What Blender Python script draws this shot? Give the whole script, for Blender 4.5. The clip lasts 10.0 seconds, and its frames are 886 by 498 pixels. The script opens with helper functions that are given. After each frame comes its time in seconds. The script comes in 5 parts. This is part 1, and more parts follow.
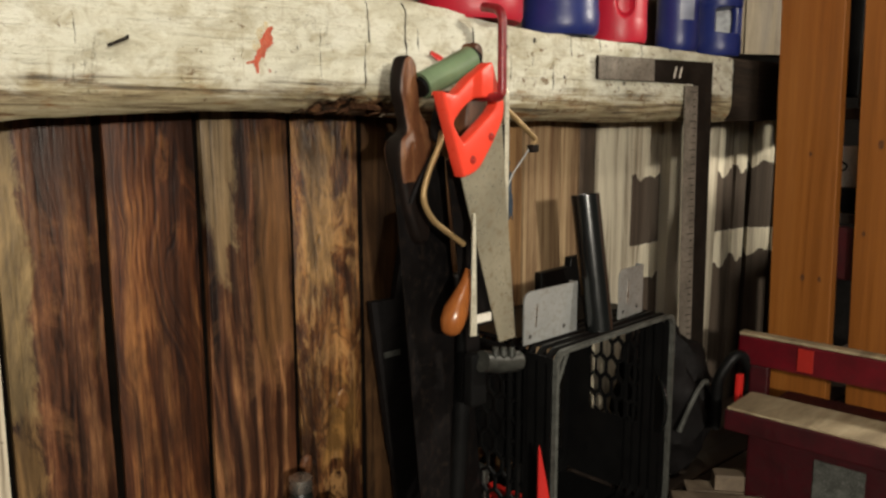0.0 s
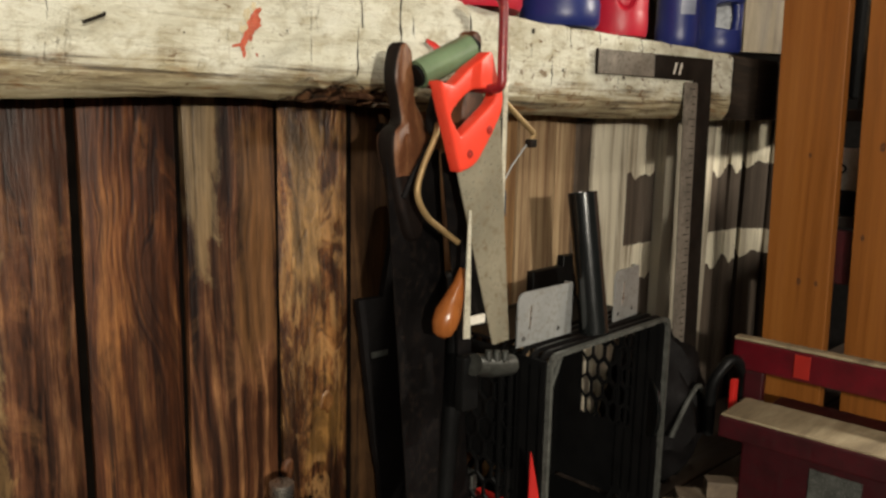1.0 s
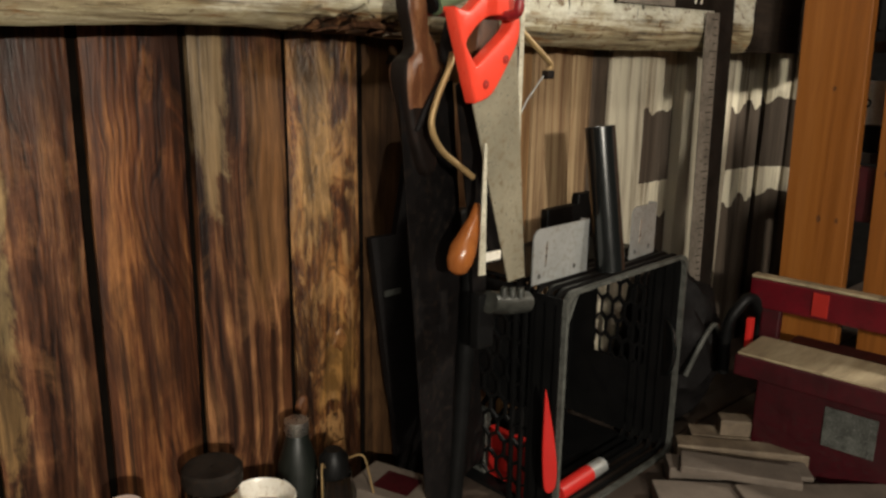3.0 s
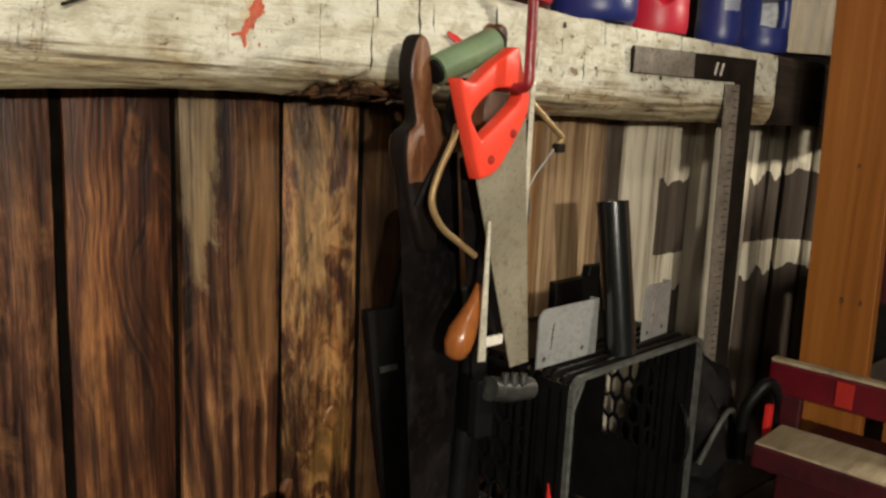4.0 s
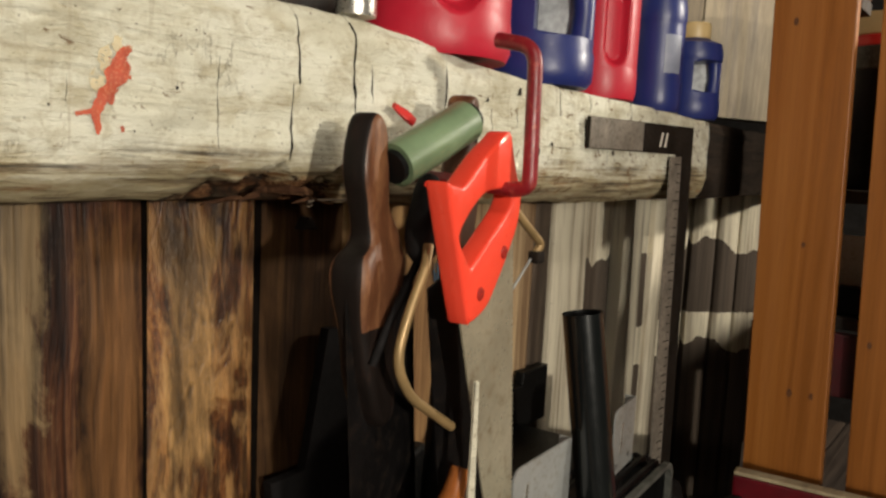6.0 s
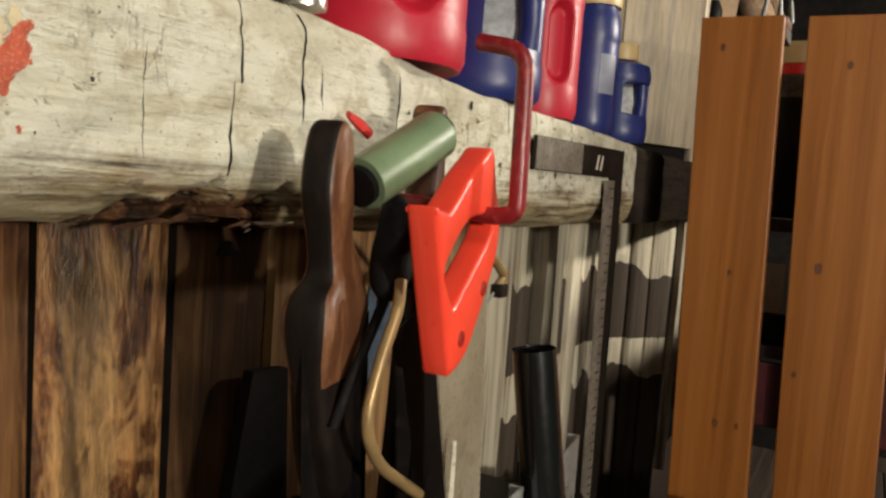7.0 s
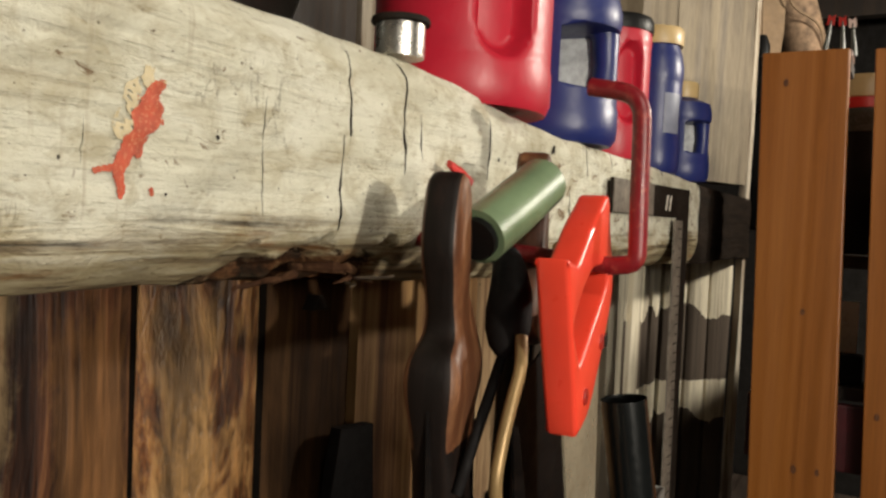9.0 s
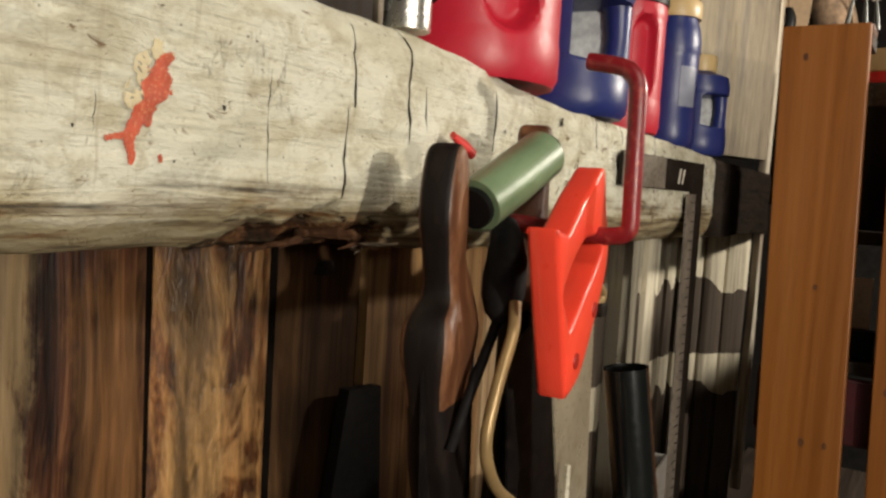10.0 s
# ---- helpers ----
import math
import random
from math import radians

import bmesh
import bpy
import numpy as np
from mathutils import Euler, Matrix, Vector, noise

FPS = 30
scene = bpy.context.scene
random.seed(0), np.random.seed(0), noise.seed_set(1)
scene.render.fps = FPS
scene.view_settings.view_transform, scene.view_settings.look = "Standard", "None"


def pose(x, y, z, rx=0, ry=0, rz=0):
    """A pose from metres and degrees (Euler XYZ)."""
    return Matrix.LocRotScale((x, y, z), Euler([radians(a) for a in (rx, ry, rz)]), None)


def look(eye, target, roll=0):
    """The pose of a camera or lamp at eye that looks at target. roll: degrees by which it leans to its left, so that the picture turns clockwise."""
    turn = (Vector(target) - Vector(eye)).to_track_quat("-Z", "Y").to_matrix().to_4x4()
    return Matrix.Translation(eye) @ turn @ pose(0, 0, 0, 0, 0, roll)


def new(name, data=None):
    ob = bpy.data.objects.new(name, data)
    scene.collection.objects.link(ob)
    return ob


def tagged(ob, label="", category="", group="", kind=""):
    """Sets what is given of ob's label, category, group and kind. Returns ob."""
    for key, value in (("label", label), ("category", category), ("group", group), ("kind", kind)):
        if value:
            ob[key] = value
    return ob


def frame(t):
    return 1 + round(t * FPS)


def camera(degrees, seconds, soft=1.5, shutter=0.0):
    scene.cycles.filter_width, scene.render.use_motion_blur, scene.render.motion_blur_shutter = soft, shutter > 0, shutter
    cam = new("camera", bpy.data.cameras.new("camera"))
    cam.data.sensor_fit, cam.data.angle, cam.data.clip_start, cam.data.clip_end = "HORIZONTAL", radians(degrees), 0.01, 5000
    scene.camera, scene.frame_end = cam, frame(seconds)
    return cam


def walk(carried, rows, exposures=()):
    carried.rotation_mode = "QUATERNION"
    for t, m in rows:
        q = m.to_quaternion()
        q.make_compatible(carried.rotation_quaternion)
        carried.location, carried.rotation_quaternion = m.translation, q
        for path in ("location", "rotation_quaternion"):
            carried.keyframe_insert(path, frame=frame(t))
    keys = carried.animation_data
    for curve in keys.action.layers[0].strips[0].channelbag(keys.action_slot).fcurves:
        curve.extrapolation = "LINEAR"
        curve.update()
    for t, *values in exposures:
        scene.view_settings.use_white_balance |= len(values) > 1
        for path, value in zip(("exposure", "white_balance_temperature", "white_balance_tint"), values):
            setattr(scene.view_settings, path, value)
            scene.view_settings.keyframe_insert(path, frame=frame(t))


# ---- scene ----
cam = camera(59.0, 10.0, soft=2.6)
PATH = [
    (0, (-0.456, -0.682, 1.604), (0.846, 0.802, 1.281), -0.1),
    (0.5, (-0.459, -0.663, 1.606), (0.863, 0.804, 1.285), 1.2),
    (1, (-0.437, -0.643, 1.602), (0.896, 0.809, 1.263), 1.2),
    (1.5, (-0.438, -0.637, 1.602), (0.898, 0.81, 1.258), 1.6),
    (2, (-0.447, -0.646, 1.588), (0.867, 0.807, 1.188), 0.8),
    (2.2, (-0.445, -0.641, 1.592), (0.87, 0.805, 1.165), 0.6),
    (3.3, (-0.426, -0.625, 1.586), (0.868, 0.822, 1.104), 1.0),
    (3.5, (-0.422, -0.623, 1.584), (0.871, 0.837, 1.141), 1.3),
    (4, (-0.381, -0.59, 1.61), (0.908, 0.896, 1.25), 2.6),
    (4.5, (-0.368, -0.524, 1.629), (0.975, 0.924, 1.318), 3.1),
    (5, (-0.344, -0.469, 1.638), (1.083, 0.902, 1.349), 3.3),
    (5.2, (-0.333, -0.448, 1.646), (1.115, 0.905, 1.371), 3.3),
    (6.3, (-0.265, -0.307, 1.651), (1.367, 0.827, 1.425), 3.2),
    (6.5, (-0.258, -0.295, 1.65), (1.393, 0.813, 1.439), 3.9),
    (7, (-0.243, -0.246, 1.648), (1.512, 0.694, 1.47), 4.1),
    (7.5, (-0.249, -0.216, 1.651), (1.533, 0.69, 1.57), 3.2),
    (8, (-0.248, -0.2, 1.652), (1.513, 0.744, 1.57), 3.3),
    (8.5, (-0.247, -0.192, 1.654), (1.494, 0.792, 1.612), 1.7),
    (9, (-0.252, -0.195, 1.651), (1.474, 0.812, 1.571), 2.7),
    (9.5, (-0.259, -0.202, 1.649), (1.465, 0.807, 1.547), 3.3),
    (10, (-0.259, -0.216, 1.651), (1.432, 0.84, 1.494), 3.5),
]
walk(cam, [(t, look(eye, target, roll)) for t, eye, target, roll in PATH])

# ---- light ----
world = bpy.data.worlds.new("cellar_dim")
scene.world = world
world.use_nodes = True
world.node_tree.nodes["Background"].inputs[0].default_value = (1.0, 0.86, 0.66, 1)
world.node_tree.nodes["Background"].inputs[1].default_value = 0.012
# key placed from the shadows; overhead and right lamps are unseen, added fill
for name, place, watts, soft in (("workshop_bulb", (-0.80, -1.75, 1.80), 121, 0.03), ("overhead_fill", (-0.25, -0.90, 2.48), 18, 0.05), ("right_fill", (1.35, -0.85, 2.15), 56, 0.05)):
    bulb = bpy.data.lights.new(name, "POINT")
    bulb.energy, bulb.color, bulb.shadow_soft_size = watts, (1.0, 0.92, 0.78), soft
    new(name, bulb).location = place
# unseen area lamp added at the left as weak fill
left_fill_lamp = bpy.data.lights.new("left_fill", "AREA")
left_fill_lamp.shape, left_fill_lamp.size, left_fill_lamp.size_y = "RECTANGLE", 1.2, 0.08
left_fill_lamp.energy, left_fill_lamp.color = 12, (1.0, 0.93, 0.80)
new("left_fill", left_fill_lamp).matrix_world = look((-1.6, -1.9, 2.0), (0.5, 0.1, 1.5))
scene.view_settings.exposure = 0.0

# ---- materials ----
def nodes_of(name):
    m = bpy.data.materials.new(name)
    m.use_nodes = True
    nt = m.node_tree
    return m, nt, nt.nodes["Principled BSDF"]


def node(nt, kind, **values):
    n = nt.nodes.new(kind)
    for k, v in values.items():
        if k == "op":
            n.operation = v
        elif k == "blend":
            n.data_type, n.blend_type = "RGBA", v
        else:
            n.inputs[k.replace("_", " ")].default_value = v
    return n


def coords(nt, scale, shift=True):
    """Object coordinates, scaled, shifted by each object's random number."""
    tc = nt.nodes.new("ShaderNodeTexCoord")
    mp = nt.nodes.new("ShaderNodeMapping")
    mp.inputs["Scale"].default_value = scale
    nt.links.new(tc.outputs["Object"], mp.inputs["Vector"])
    if shift:
        oi = nt.nodes.new("ShaderNodeObjectInfo")
        mul = node(nt, "ShaderNodeMath", op="MULTIPLY")
        mul.inputs[1].default_value = 37.0
        nt.links.new(oi.outputs["Random"], mul.inputs[0])
        nt.links.new(mul.outputs[0], mp.inputs["Location"])
    return mp.outputs["Vector"]


def noise_tex(nt, vec, scale, detail=6.0, rough=0.6, distort=0.0):
    n = nt.nodes.new("ShaderNodeTexNoise")
    n.inputs["Scale"].default_value, n.inputs["Detail"].default_value = scale, detail
    n.inputs["Roughness"].default_value, n.inputs["Distortion"].default_value = rough, distort
    nt.links.new(vec, n.inputs["Vector"])
    return n.outputs["Fac"]


def ramp(nt, fac, stops):
    r = nt.nodes.new("ShaderNodeValToRGB")
    el = r.color_ramp.elements
    while len(el) < len(stops):
        el.new(0.5)
    for e, (p, c) in zip(el, stops):
        e.position, e.color = p, (*c, 1) if len(c) == 3 else c
    nt.links.new(fac, r.inputs["Fac"])
    return r.outputs["Color"]


def mix(nt, fac, a, b, blend="MIX"):
    m = node(nt, "ShaderNodeMix", blend=blend)
    for sock, v in ((m.inputs[0], fac), (m.inputs[6], a), (m.inputs[7], b)):
        if isinstance(v, (int, float)):
            sock.default_value = v
        elif isinstance(v, tuple):
            sock.default_value = (*v, 1)
        else:
            nt.links.new(v, sock)
    return m.outputs[2]


def math2(nt, op, a, b=None, c=None):
    n = node(nt, "ShaderNodeMath", op=op)
    for i, v in enumerate((a, b, c)):
        if v is None:
            continue
        if isinstance(v, (int, float)):
            n.inputs[i].default_value = v
        else:
            nt.links.new(v, n.inputs[i])
    return n.outputs[0]


def bump(nt, bsdf, height, strength, distance):
    b = nt.nodes.new("ShaderNodeBump")
    b.inputs["Strength"].default_value, b.inputs["Distance"].default_value = strength, distance
    nt.links.new(height, b.inputs["Height"])
    nt.links.new(b.outputs["Normal"], bsdf.inputs["Normal"])


def plain(name, colour, rough=0.5, metal=0.0, vary=0.25, scale=30.0, bumpy=0.0004, dirt=None, coat=0.0, sheen=0.5):
    """A painted, plastic or metal surface with faint mottling, dust and fine relief."""
    m, nt, b = nodes_of(name)
    v = coords(nt, (1, 1, 1))
    n1, n2 = noise_tex(nt, v, scale, 5), noise_tex(nt, v, scale * 6, 8, 0.7)
    dark = tuple(c * (1 - vary) for c in colour)
    light = tuple(min(1, c * (1 + vary)) for c in colour)
    col = ramp(nt, n1, [(0.3, dark), (0.7, light)])
    if dirt:
        col = mix(nt, ramp(nt, n2, [(0.52, (0, 0, 0)), (0.7, (1, 1, 1))]), col, dirt)
    nt.links.new(col, b.inputs["Base Color"])
    nt.links.new(ramp(nt, n2, [(0.3, (rough * 0.8,) * 3), (0.7, (min(1, rough * 1.25),) * 3)]), b.inputs["Roughness"])
    b.inputs["Metallic"].default_value = metal
    b.inputs["Coat Weight"].default_value = coat
    b.inputs["Specular IOR Level"].default_value = sheen
    if bumpy:
        bump(nt, b, n2, 0.5, bumpy)
    return m


def wood(name, dark, mid, light, veins=0.0, grain=(55, 55, 2.2), broad=(9, 9, 1.2), rough=0.75, relief=0.0015, spread=(0.3, 0.5, 0.7), stain=0.0, figure=0.0, pale=None, sheen=0.5, spots=(), axis=0, flow=0.16, lines=120, swirl=None):
    """Sawn timber: streaks along the grain, flowing year rings, stains, and pale worn places."""
    m, nt, b = nodes_of(name)
    fine = noise_tex(nt, coords(nt, grain), 1.0, 9, 0.65, 0.4)
    wide = noise_tex(nt, coords(nt, broad), 1.0, 6, 0.6, 1.2)
    both = math2(nt, "ADD", math2(nt, "MULTIPLY", fine, 0.55), math2(nt, "MULTIPLY", wide, 0.45))
    grit = noise_tex(nt, coords(nt, (grain[0] * 5, grain[1] * 5, grain[2] * 14)), 1.0, 5, 0.7)
    both = math2(nt, "ADD", both, math2(nt, "MULTIPLY", math2(nt, "SUBTRACT", grit, 0.5), 0.22))
    if figure:
        sep = nt.nodes.new("ShaderNodeSeparateXYZ")
        nt.links.new(coords(nt, (1, 1, 1)), sep.inputs[0])
        warp = noise_tex(nt, coords(nt, (6, 6, 1.7)), 1.0, 2.5, 0.5, 0.6)
        wob = noise_tex(nt, coords(nt, (30, 30, 7)), 1.0, 3, 0.6)
        phase = math2(nt, "ADD", sep.outputs[axis], math2(nt, "ADD", math2(nt, "MULTIPLY", warp, flow), math2(nt, "MULTIPLY", wob, 0.006)))
        rings = nt.nodes.new("ShaderNodeCombineXYZ")
        nt.links.new(math2(nt, "MULTIPLY", phase, lines), rings.inputs[0])
        nt.links.new(math2(nt, "MULTIPLY", sep.outputs[2], 1.5), rings.inputs[2])
        ripple = math2(nt, "SUBTRACT", noise_tex(nt, rings.outputs[0], 1.0, 3, 0.55), 0.5)
        both = math2(nt, "ADD", both, math2(nt, "MULTIPLY", ripple, figure * 4.2))
    col = ramp(nt, both, [(spread[0], dark), (spread[1], mid), (spread[2], light)])
    if veins:
        # narrow dark grain lines and broad darker clouds of old stain
        line = noise_tex(nt, coords(nt, (85, 85, 1.7)), 1.0, 5, 0.62, 0.7)
        cloud = noise_tex(nt, coords(nt, (10, 10, 4.5)), 1.0, 7, 0.65, 1.4)
        if figure:
            line = math2(nt, "ADD", math2(nt, "MULTIPLY", line, 0.6), math2(nt, "MULTIPLY", math2(nt, "ADD", ripple, 0.5), 0.4))
        col = mix(nt, math2(nt, "MULTIPLY", ramp(nt, line, [(0.40, (1, 1, 1)), (0.49, (0, 0, 0))]), veins), col, tuple(c * 0.55 for c in dark))
        col = mix(nt, math2(nt, "MULTIPLY", ramp(nt, cloud, [(0.40, (1, 1, 1)), (0.56, (0, 0, 0))]), veins * 0.75), col, tuple((a + b) * 0.28 for a, b in zip(dark, mid)))
        col = mix(nt, math2(nt, "MULTIPLY", ramp(nt, cloud, [(0.54, (0, 0, 0)), (0.70, (1, 1, 1))]), veins * 0.5), col, tuple(c * 1.15 for c in light))
        both = math2(nt, "ADD", both, math2(nt, "MULTIPLY", math2(nt, "SUBTRACT", line, 0.5), 0.5))
    if swirl:
        # flame figure: pale curling lines round old knots
        curl = noise_tex(nt, coords(nt, (17, 17, 5.0)), 1.0, 4, 0.6, 1.8)
        band = math2(nt, "ABSOLUTE", math2(nt, "SUBTRACT", math2(nt, "FRACT", math2(nt, "MULTIPLY", curl, 4.0)), 0.5))
        col = mix(nt, ramp(nt, math2(nt, "ADD", band, math2(nt, "MULTIPLY", math2(nt, "SUBTRACT", grit, 0.5), 0.5)), [(0.02, (0.6, 0.6, 0.6)), (0.22, (0, 0, 0))]), col, swirl)
        col = mix(nt, ramp(nt, math2(nt, "ADD", band, math2(nt, "MULTIPLY", math2(nt, "SUBTRACT", fine, 0.5), 0.4)), [(0.40, (0, 0, 0)), (0.50, (0.6, 0.6, 0.6))]), col, dark)
        both = math2(nt, "ADD", both, math2(nt, "MULTIPLY", band, -0.3))
    if pale:
        worn = noise_tex(nt, coords(nt, (13, 13, 3.2)), 1.0, 9, 0.72, 0.6)
        col = mix(nt, ramp(nt, math2(nt, "ADD", math2(nt, "MULTIPLY", worn, 0.6), math2(nt, "MULTIPLY", both, 0.4)), [(0.52, (0, 0, 0)), (0.66, (0.75, 0.75, 0.75))]), col, pale)
    if spots:
        tc = nt.nodes.new("ShaderNodeTexCoord")
        sp = nt.nodes.new("ShaderNodeSeparateXYZ")
        nt.links.new(tc.outputs["Object"], sp.inputs[0])
        fray = math2(nt, "SUBTRACT", noise_tex(nt, coords(nt, (38, 38, 13)), 1.0, 9, 0.72, 0.5), 0.5)
    for x0, x1, z0, z1, tint in spots:
        # a worn place: how far inside its bounds, frayed along the grain
        din = math2(nt, "MINIMUM", math2(nt, "SUBTRACT", sp.outputs[0], x0), math2(nt, "SUBTRACT", x1, sp.outputs[0]))
        dup = math2(nt, "MINIMUM", math2(nt, "SUBTRACT", sp.outputs[2], z0), math2(nt, "SUBTRACT", z1, sp.outputs[2]))
        d = math2(nt, "ADD", math2(nt, "MINIMUM", din, math2(nt, "MULTIPLY", dup, 0.35)), math2(nt, "MULTIPLY", fray, 0.075))
        inside = ramp(nt, math2(nt, "MULTIPLY", d, 40), [(0.05, (0, 0, 0)), (0.4, (0.9, 0.9, 0.9))])
        col = mix(nt, inside, col, ramp(nt, both, [(0.36, tuple(c * 0.35 for c in tint)), (0.5, tuple(c * 0.8 for c in tint)), (0.62, tint)]))
    if stain:
        dirt = noise_tex(nt, coords(nt, (14, 14, 2.6)), 1.0, 9, 0.72, 0.9)
        col = mix(nt, math2(nt, "MULTIPLY", ramp(nt, dirt, [(0.43, (0, 0, 0)), (0.60, (1, 1, 1))]), stain), col, tuple(c * 0.5 for c in dark))
    nt.links.new(col, b.inputs["Base Color"])
    nt.links.new(ramp(nt, fine, [(0.3, (rough * 0.75,) * 3), (0.7, (min(1, rough * 1.2),) * 3)]), b.inputs["Roughness"])
    b.inputs["Specular IOR Level"].default_value = sheen
    bump(nt, b, both, 0.8, relief)
    return m


def old_white(name, coat=(0.74, 0.69, 0.56), cast_shadows=False, thick=False, bare_tint=((0.07, 0.04, 0.022), (0.17, 0.105, 0.055), (0.33, 0.23, 0.13))):
    """Thin old whitewash on rough timber, worn through along the grain; on request with dark jagged-topped bands, cast
    shadows painted into the colour.
    """
    m, nt, b = nodes_of(name)
    grain = (66, 66, 1.6)
    fine = noise_tex(nt, coords(nt, grain), 1.0, 9, 0.7, 0.3)
    wide = noise_tex(nt, coords(nt, (14, 14, 2.5)), 1.0, 7, 0.65, 1.0)
    speck = noise_tex(nt, coords(nt, (120, 120, 120)), 1.0, 4, 0.6)
    paint = mix(nt, wide, tuple(c * 0.82 for c in coat), coat)
    bare = ramp(nt, fine, [(0.3, bare_tint[0]), (0.5, bare_tint[1]), (0.75, bare_tint[2])])
    worn = ramp(nt, math2(nt, "ADD", math2(nt, "MULTIPLY", fine, 0.65), math2(nt, "MULTIPLY", wide, 0.35)),
                [(0.35, (0.95, 0.95, 0.95)), (0.52, (0.05, 0.05, 0.05))] if thick else [(0.42, (0.95, 0.95, 0.95)), (0.62, (0.08, 0.08, 0.08))])
    col = mix(nt, worn, paint, bare)
    col = mix(nt, ramp(nt, speck, [(0.68, (0, 0, 0)), (0.74, (0.8, 0.8, 0.8))]), col, (0.10, 0.07, 0.04))
    tc = nt.nodes.new("ShaderNodeTexCoord")
    sep = nt.nodes.new("ShaderNodeSeparateXYZ")
    nt.links.new(tc.outputs["Object"], sep.inputs[0])
    X, Z = sep.outputs[0], sep.outputs[2]
    if cast_shadows:
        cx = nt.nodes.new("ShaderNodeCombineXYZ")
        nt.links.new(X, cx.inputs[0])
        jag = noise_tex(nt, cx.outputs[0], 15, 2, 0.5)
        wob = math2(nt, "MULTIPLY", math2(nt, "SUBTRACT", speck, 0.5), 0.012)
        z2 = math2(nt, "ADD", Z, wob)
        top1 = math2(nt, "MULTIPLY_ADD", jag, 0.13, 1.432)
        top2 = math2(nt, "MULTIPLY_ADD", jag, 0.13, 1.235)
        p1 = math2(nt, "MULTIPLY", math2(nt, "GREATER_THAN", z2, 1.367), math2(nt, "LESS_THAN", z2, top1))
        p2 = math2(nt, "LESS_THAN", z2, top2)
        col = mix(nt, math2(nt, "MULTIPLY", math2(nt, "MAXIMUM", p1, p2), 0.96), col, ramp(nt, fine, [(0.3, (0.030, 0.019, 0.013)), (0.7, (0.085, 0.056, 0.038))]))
    nt.links.new(col, b.inputs["Base Color"])
    b.inputs["Roughness"].default_value = 0.85
    bump(nt, b, math2(nt, "ADD", fine, wide), 0.9, 0.0018)
    return m


def log_paint(name):
    """Old whitewash on a hewn log: mottled, streaked along the log, pitted, its lower edge rotted brown, its far end
    near-black.
    """
    m, nt, b = nodes_of(name)
    tc = nt.nodes.new("ShaderNodeTexCoord")
    sep = nt.nodes.new("ShaderNodeSeparateXYZ")
    nt.links.new(tc.outputs["Object"], sep.inputs[0])
    X, Z = sep.outputs[0], sep.outputs[2]
    broad = noise_tex(nt, coords(nt, (9, 9, 16), False), 1.0, 6, 0.6, 0.8)
    mottle = noise_tex(nt, coords(nt, (42, 42, 60), False), 1.0, 8, 0.7, 0.6)
    streak = noise_tex(nt, coords(nt, (7, 40, 150), False), 1.0, 9, 0.68, 0.4)
    score = noise_tex(nt, coords(nt, (170, 20, 9), False), 1.0, 6, 0.65, 0.3)
    pits = noise_tex(nt, coords(nt, (260, 260, 330), False), 1.0, 3, 0.6)
    col = ramp(nt, broad, [(0.30, (0.49, 0.455, 0.34)), (0.48, (0.675, 0.655, 0.535)), (0.7, (0.75, 0.735, 0.63))])
    # thin places, where grey-brown timber shows along the grain
    col = mix(nt, ramp(nt, mottle, [(0.47, (0, 0, 0)), (0.66, (0.8, 0.8, 0.8))]), col, (0.43, 0.38, 0.26))
    # hair cracks across the coat, and flecks worn to grey wood
    hair = noise_tex(nt, coords(nt, (70, 40, 22), False), 1.0, 5, 0.6, 1.2)
    hair = math2(nt, "ABSOLUTE", math2(nt, "SUBTRACT", hair, 0.5))
    area = noise_tex(nt, coords(nt, (16, 16, 12), False), 1.0, 3, 0.5, 0.4)
    hairs = math2(nt, "MULTIPLY", ramp(nt, hair, [(0.004, (1, 1, 1)), (0.013, (0, 0, 0))]), ramp(nt, area, [(0.60, (0, 0, 0)), (0.68, (0.45, 0.45, 0.45))]))
    col = mix(nt, hairs, col, (0.11, 0.075, 0.045))
    fleck = noise_tex(nt, coords(nt, (110, 60, 240), False), 1.0, 5, 0.66, 0.3)
    col = mix(nt, ramp(nt, fleck, [(0.59, (0, 0, 0)), (0.70, (0.65, 0.65, 0.65))]), col, (0.36, 0.30, 0.20))
    thin = math2(nt, "ADD", math2(nt, "MULTIPLY", streak, 0.6), math2(nt, "MULTIPLY", broad, 0.4))
    col = mix(nt, ramp(nt, thin, [(0.31, (0.75, 0.75, 0.75)), (0.41, (0, 0, 0))]), col, (0.31, 0.25, 0.165))
    col = mix(nt, ramp(nt, score, [(0.30, (0.5, 0.5, 0.5)), (0.40, (0, 0, 0))]), col, (0.40, 0.34, 0.24))
    col = mix(nt, ramp(nt, pits, [(0.68, (0, 0, 0)), (0.73, (0.85, 0.85, 0.85))]), col, (0.09, 0.06, 0.035))
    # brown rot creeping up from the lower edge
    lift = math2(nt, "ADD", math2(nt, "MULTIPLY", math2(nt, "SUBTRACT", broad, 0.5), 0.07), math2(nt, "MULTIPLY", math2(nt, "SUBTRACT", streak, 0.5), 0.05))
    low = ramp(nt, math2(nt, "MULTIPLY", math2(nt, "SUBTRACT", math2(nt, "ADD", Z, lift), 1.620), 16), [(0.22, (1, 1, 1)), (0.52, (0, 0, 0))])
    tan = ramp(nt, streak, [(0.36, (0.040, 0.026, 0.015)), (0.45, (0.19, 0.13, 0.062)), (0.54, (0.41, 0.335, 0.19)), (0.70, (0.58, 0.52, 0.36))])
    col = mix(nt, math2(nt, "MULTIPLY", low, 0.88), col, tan)
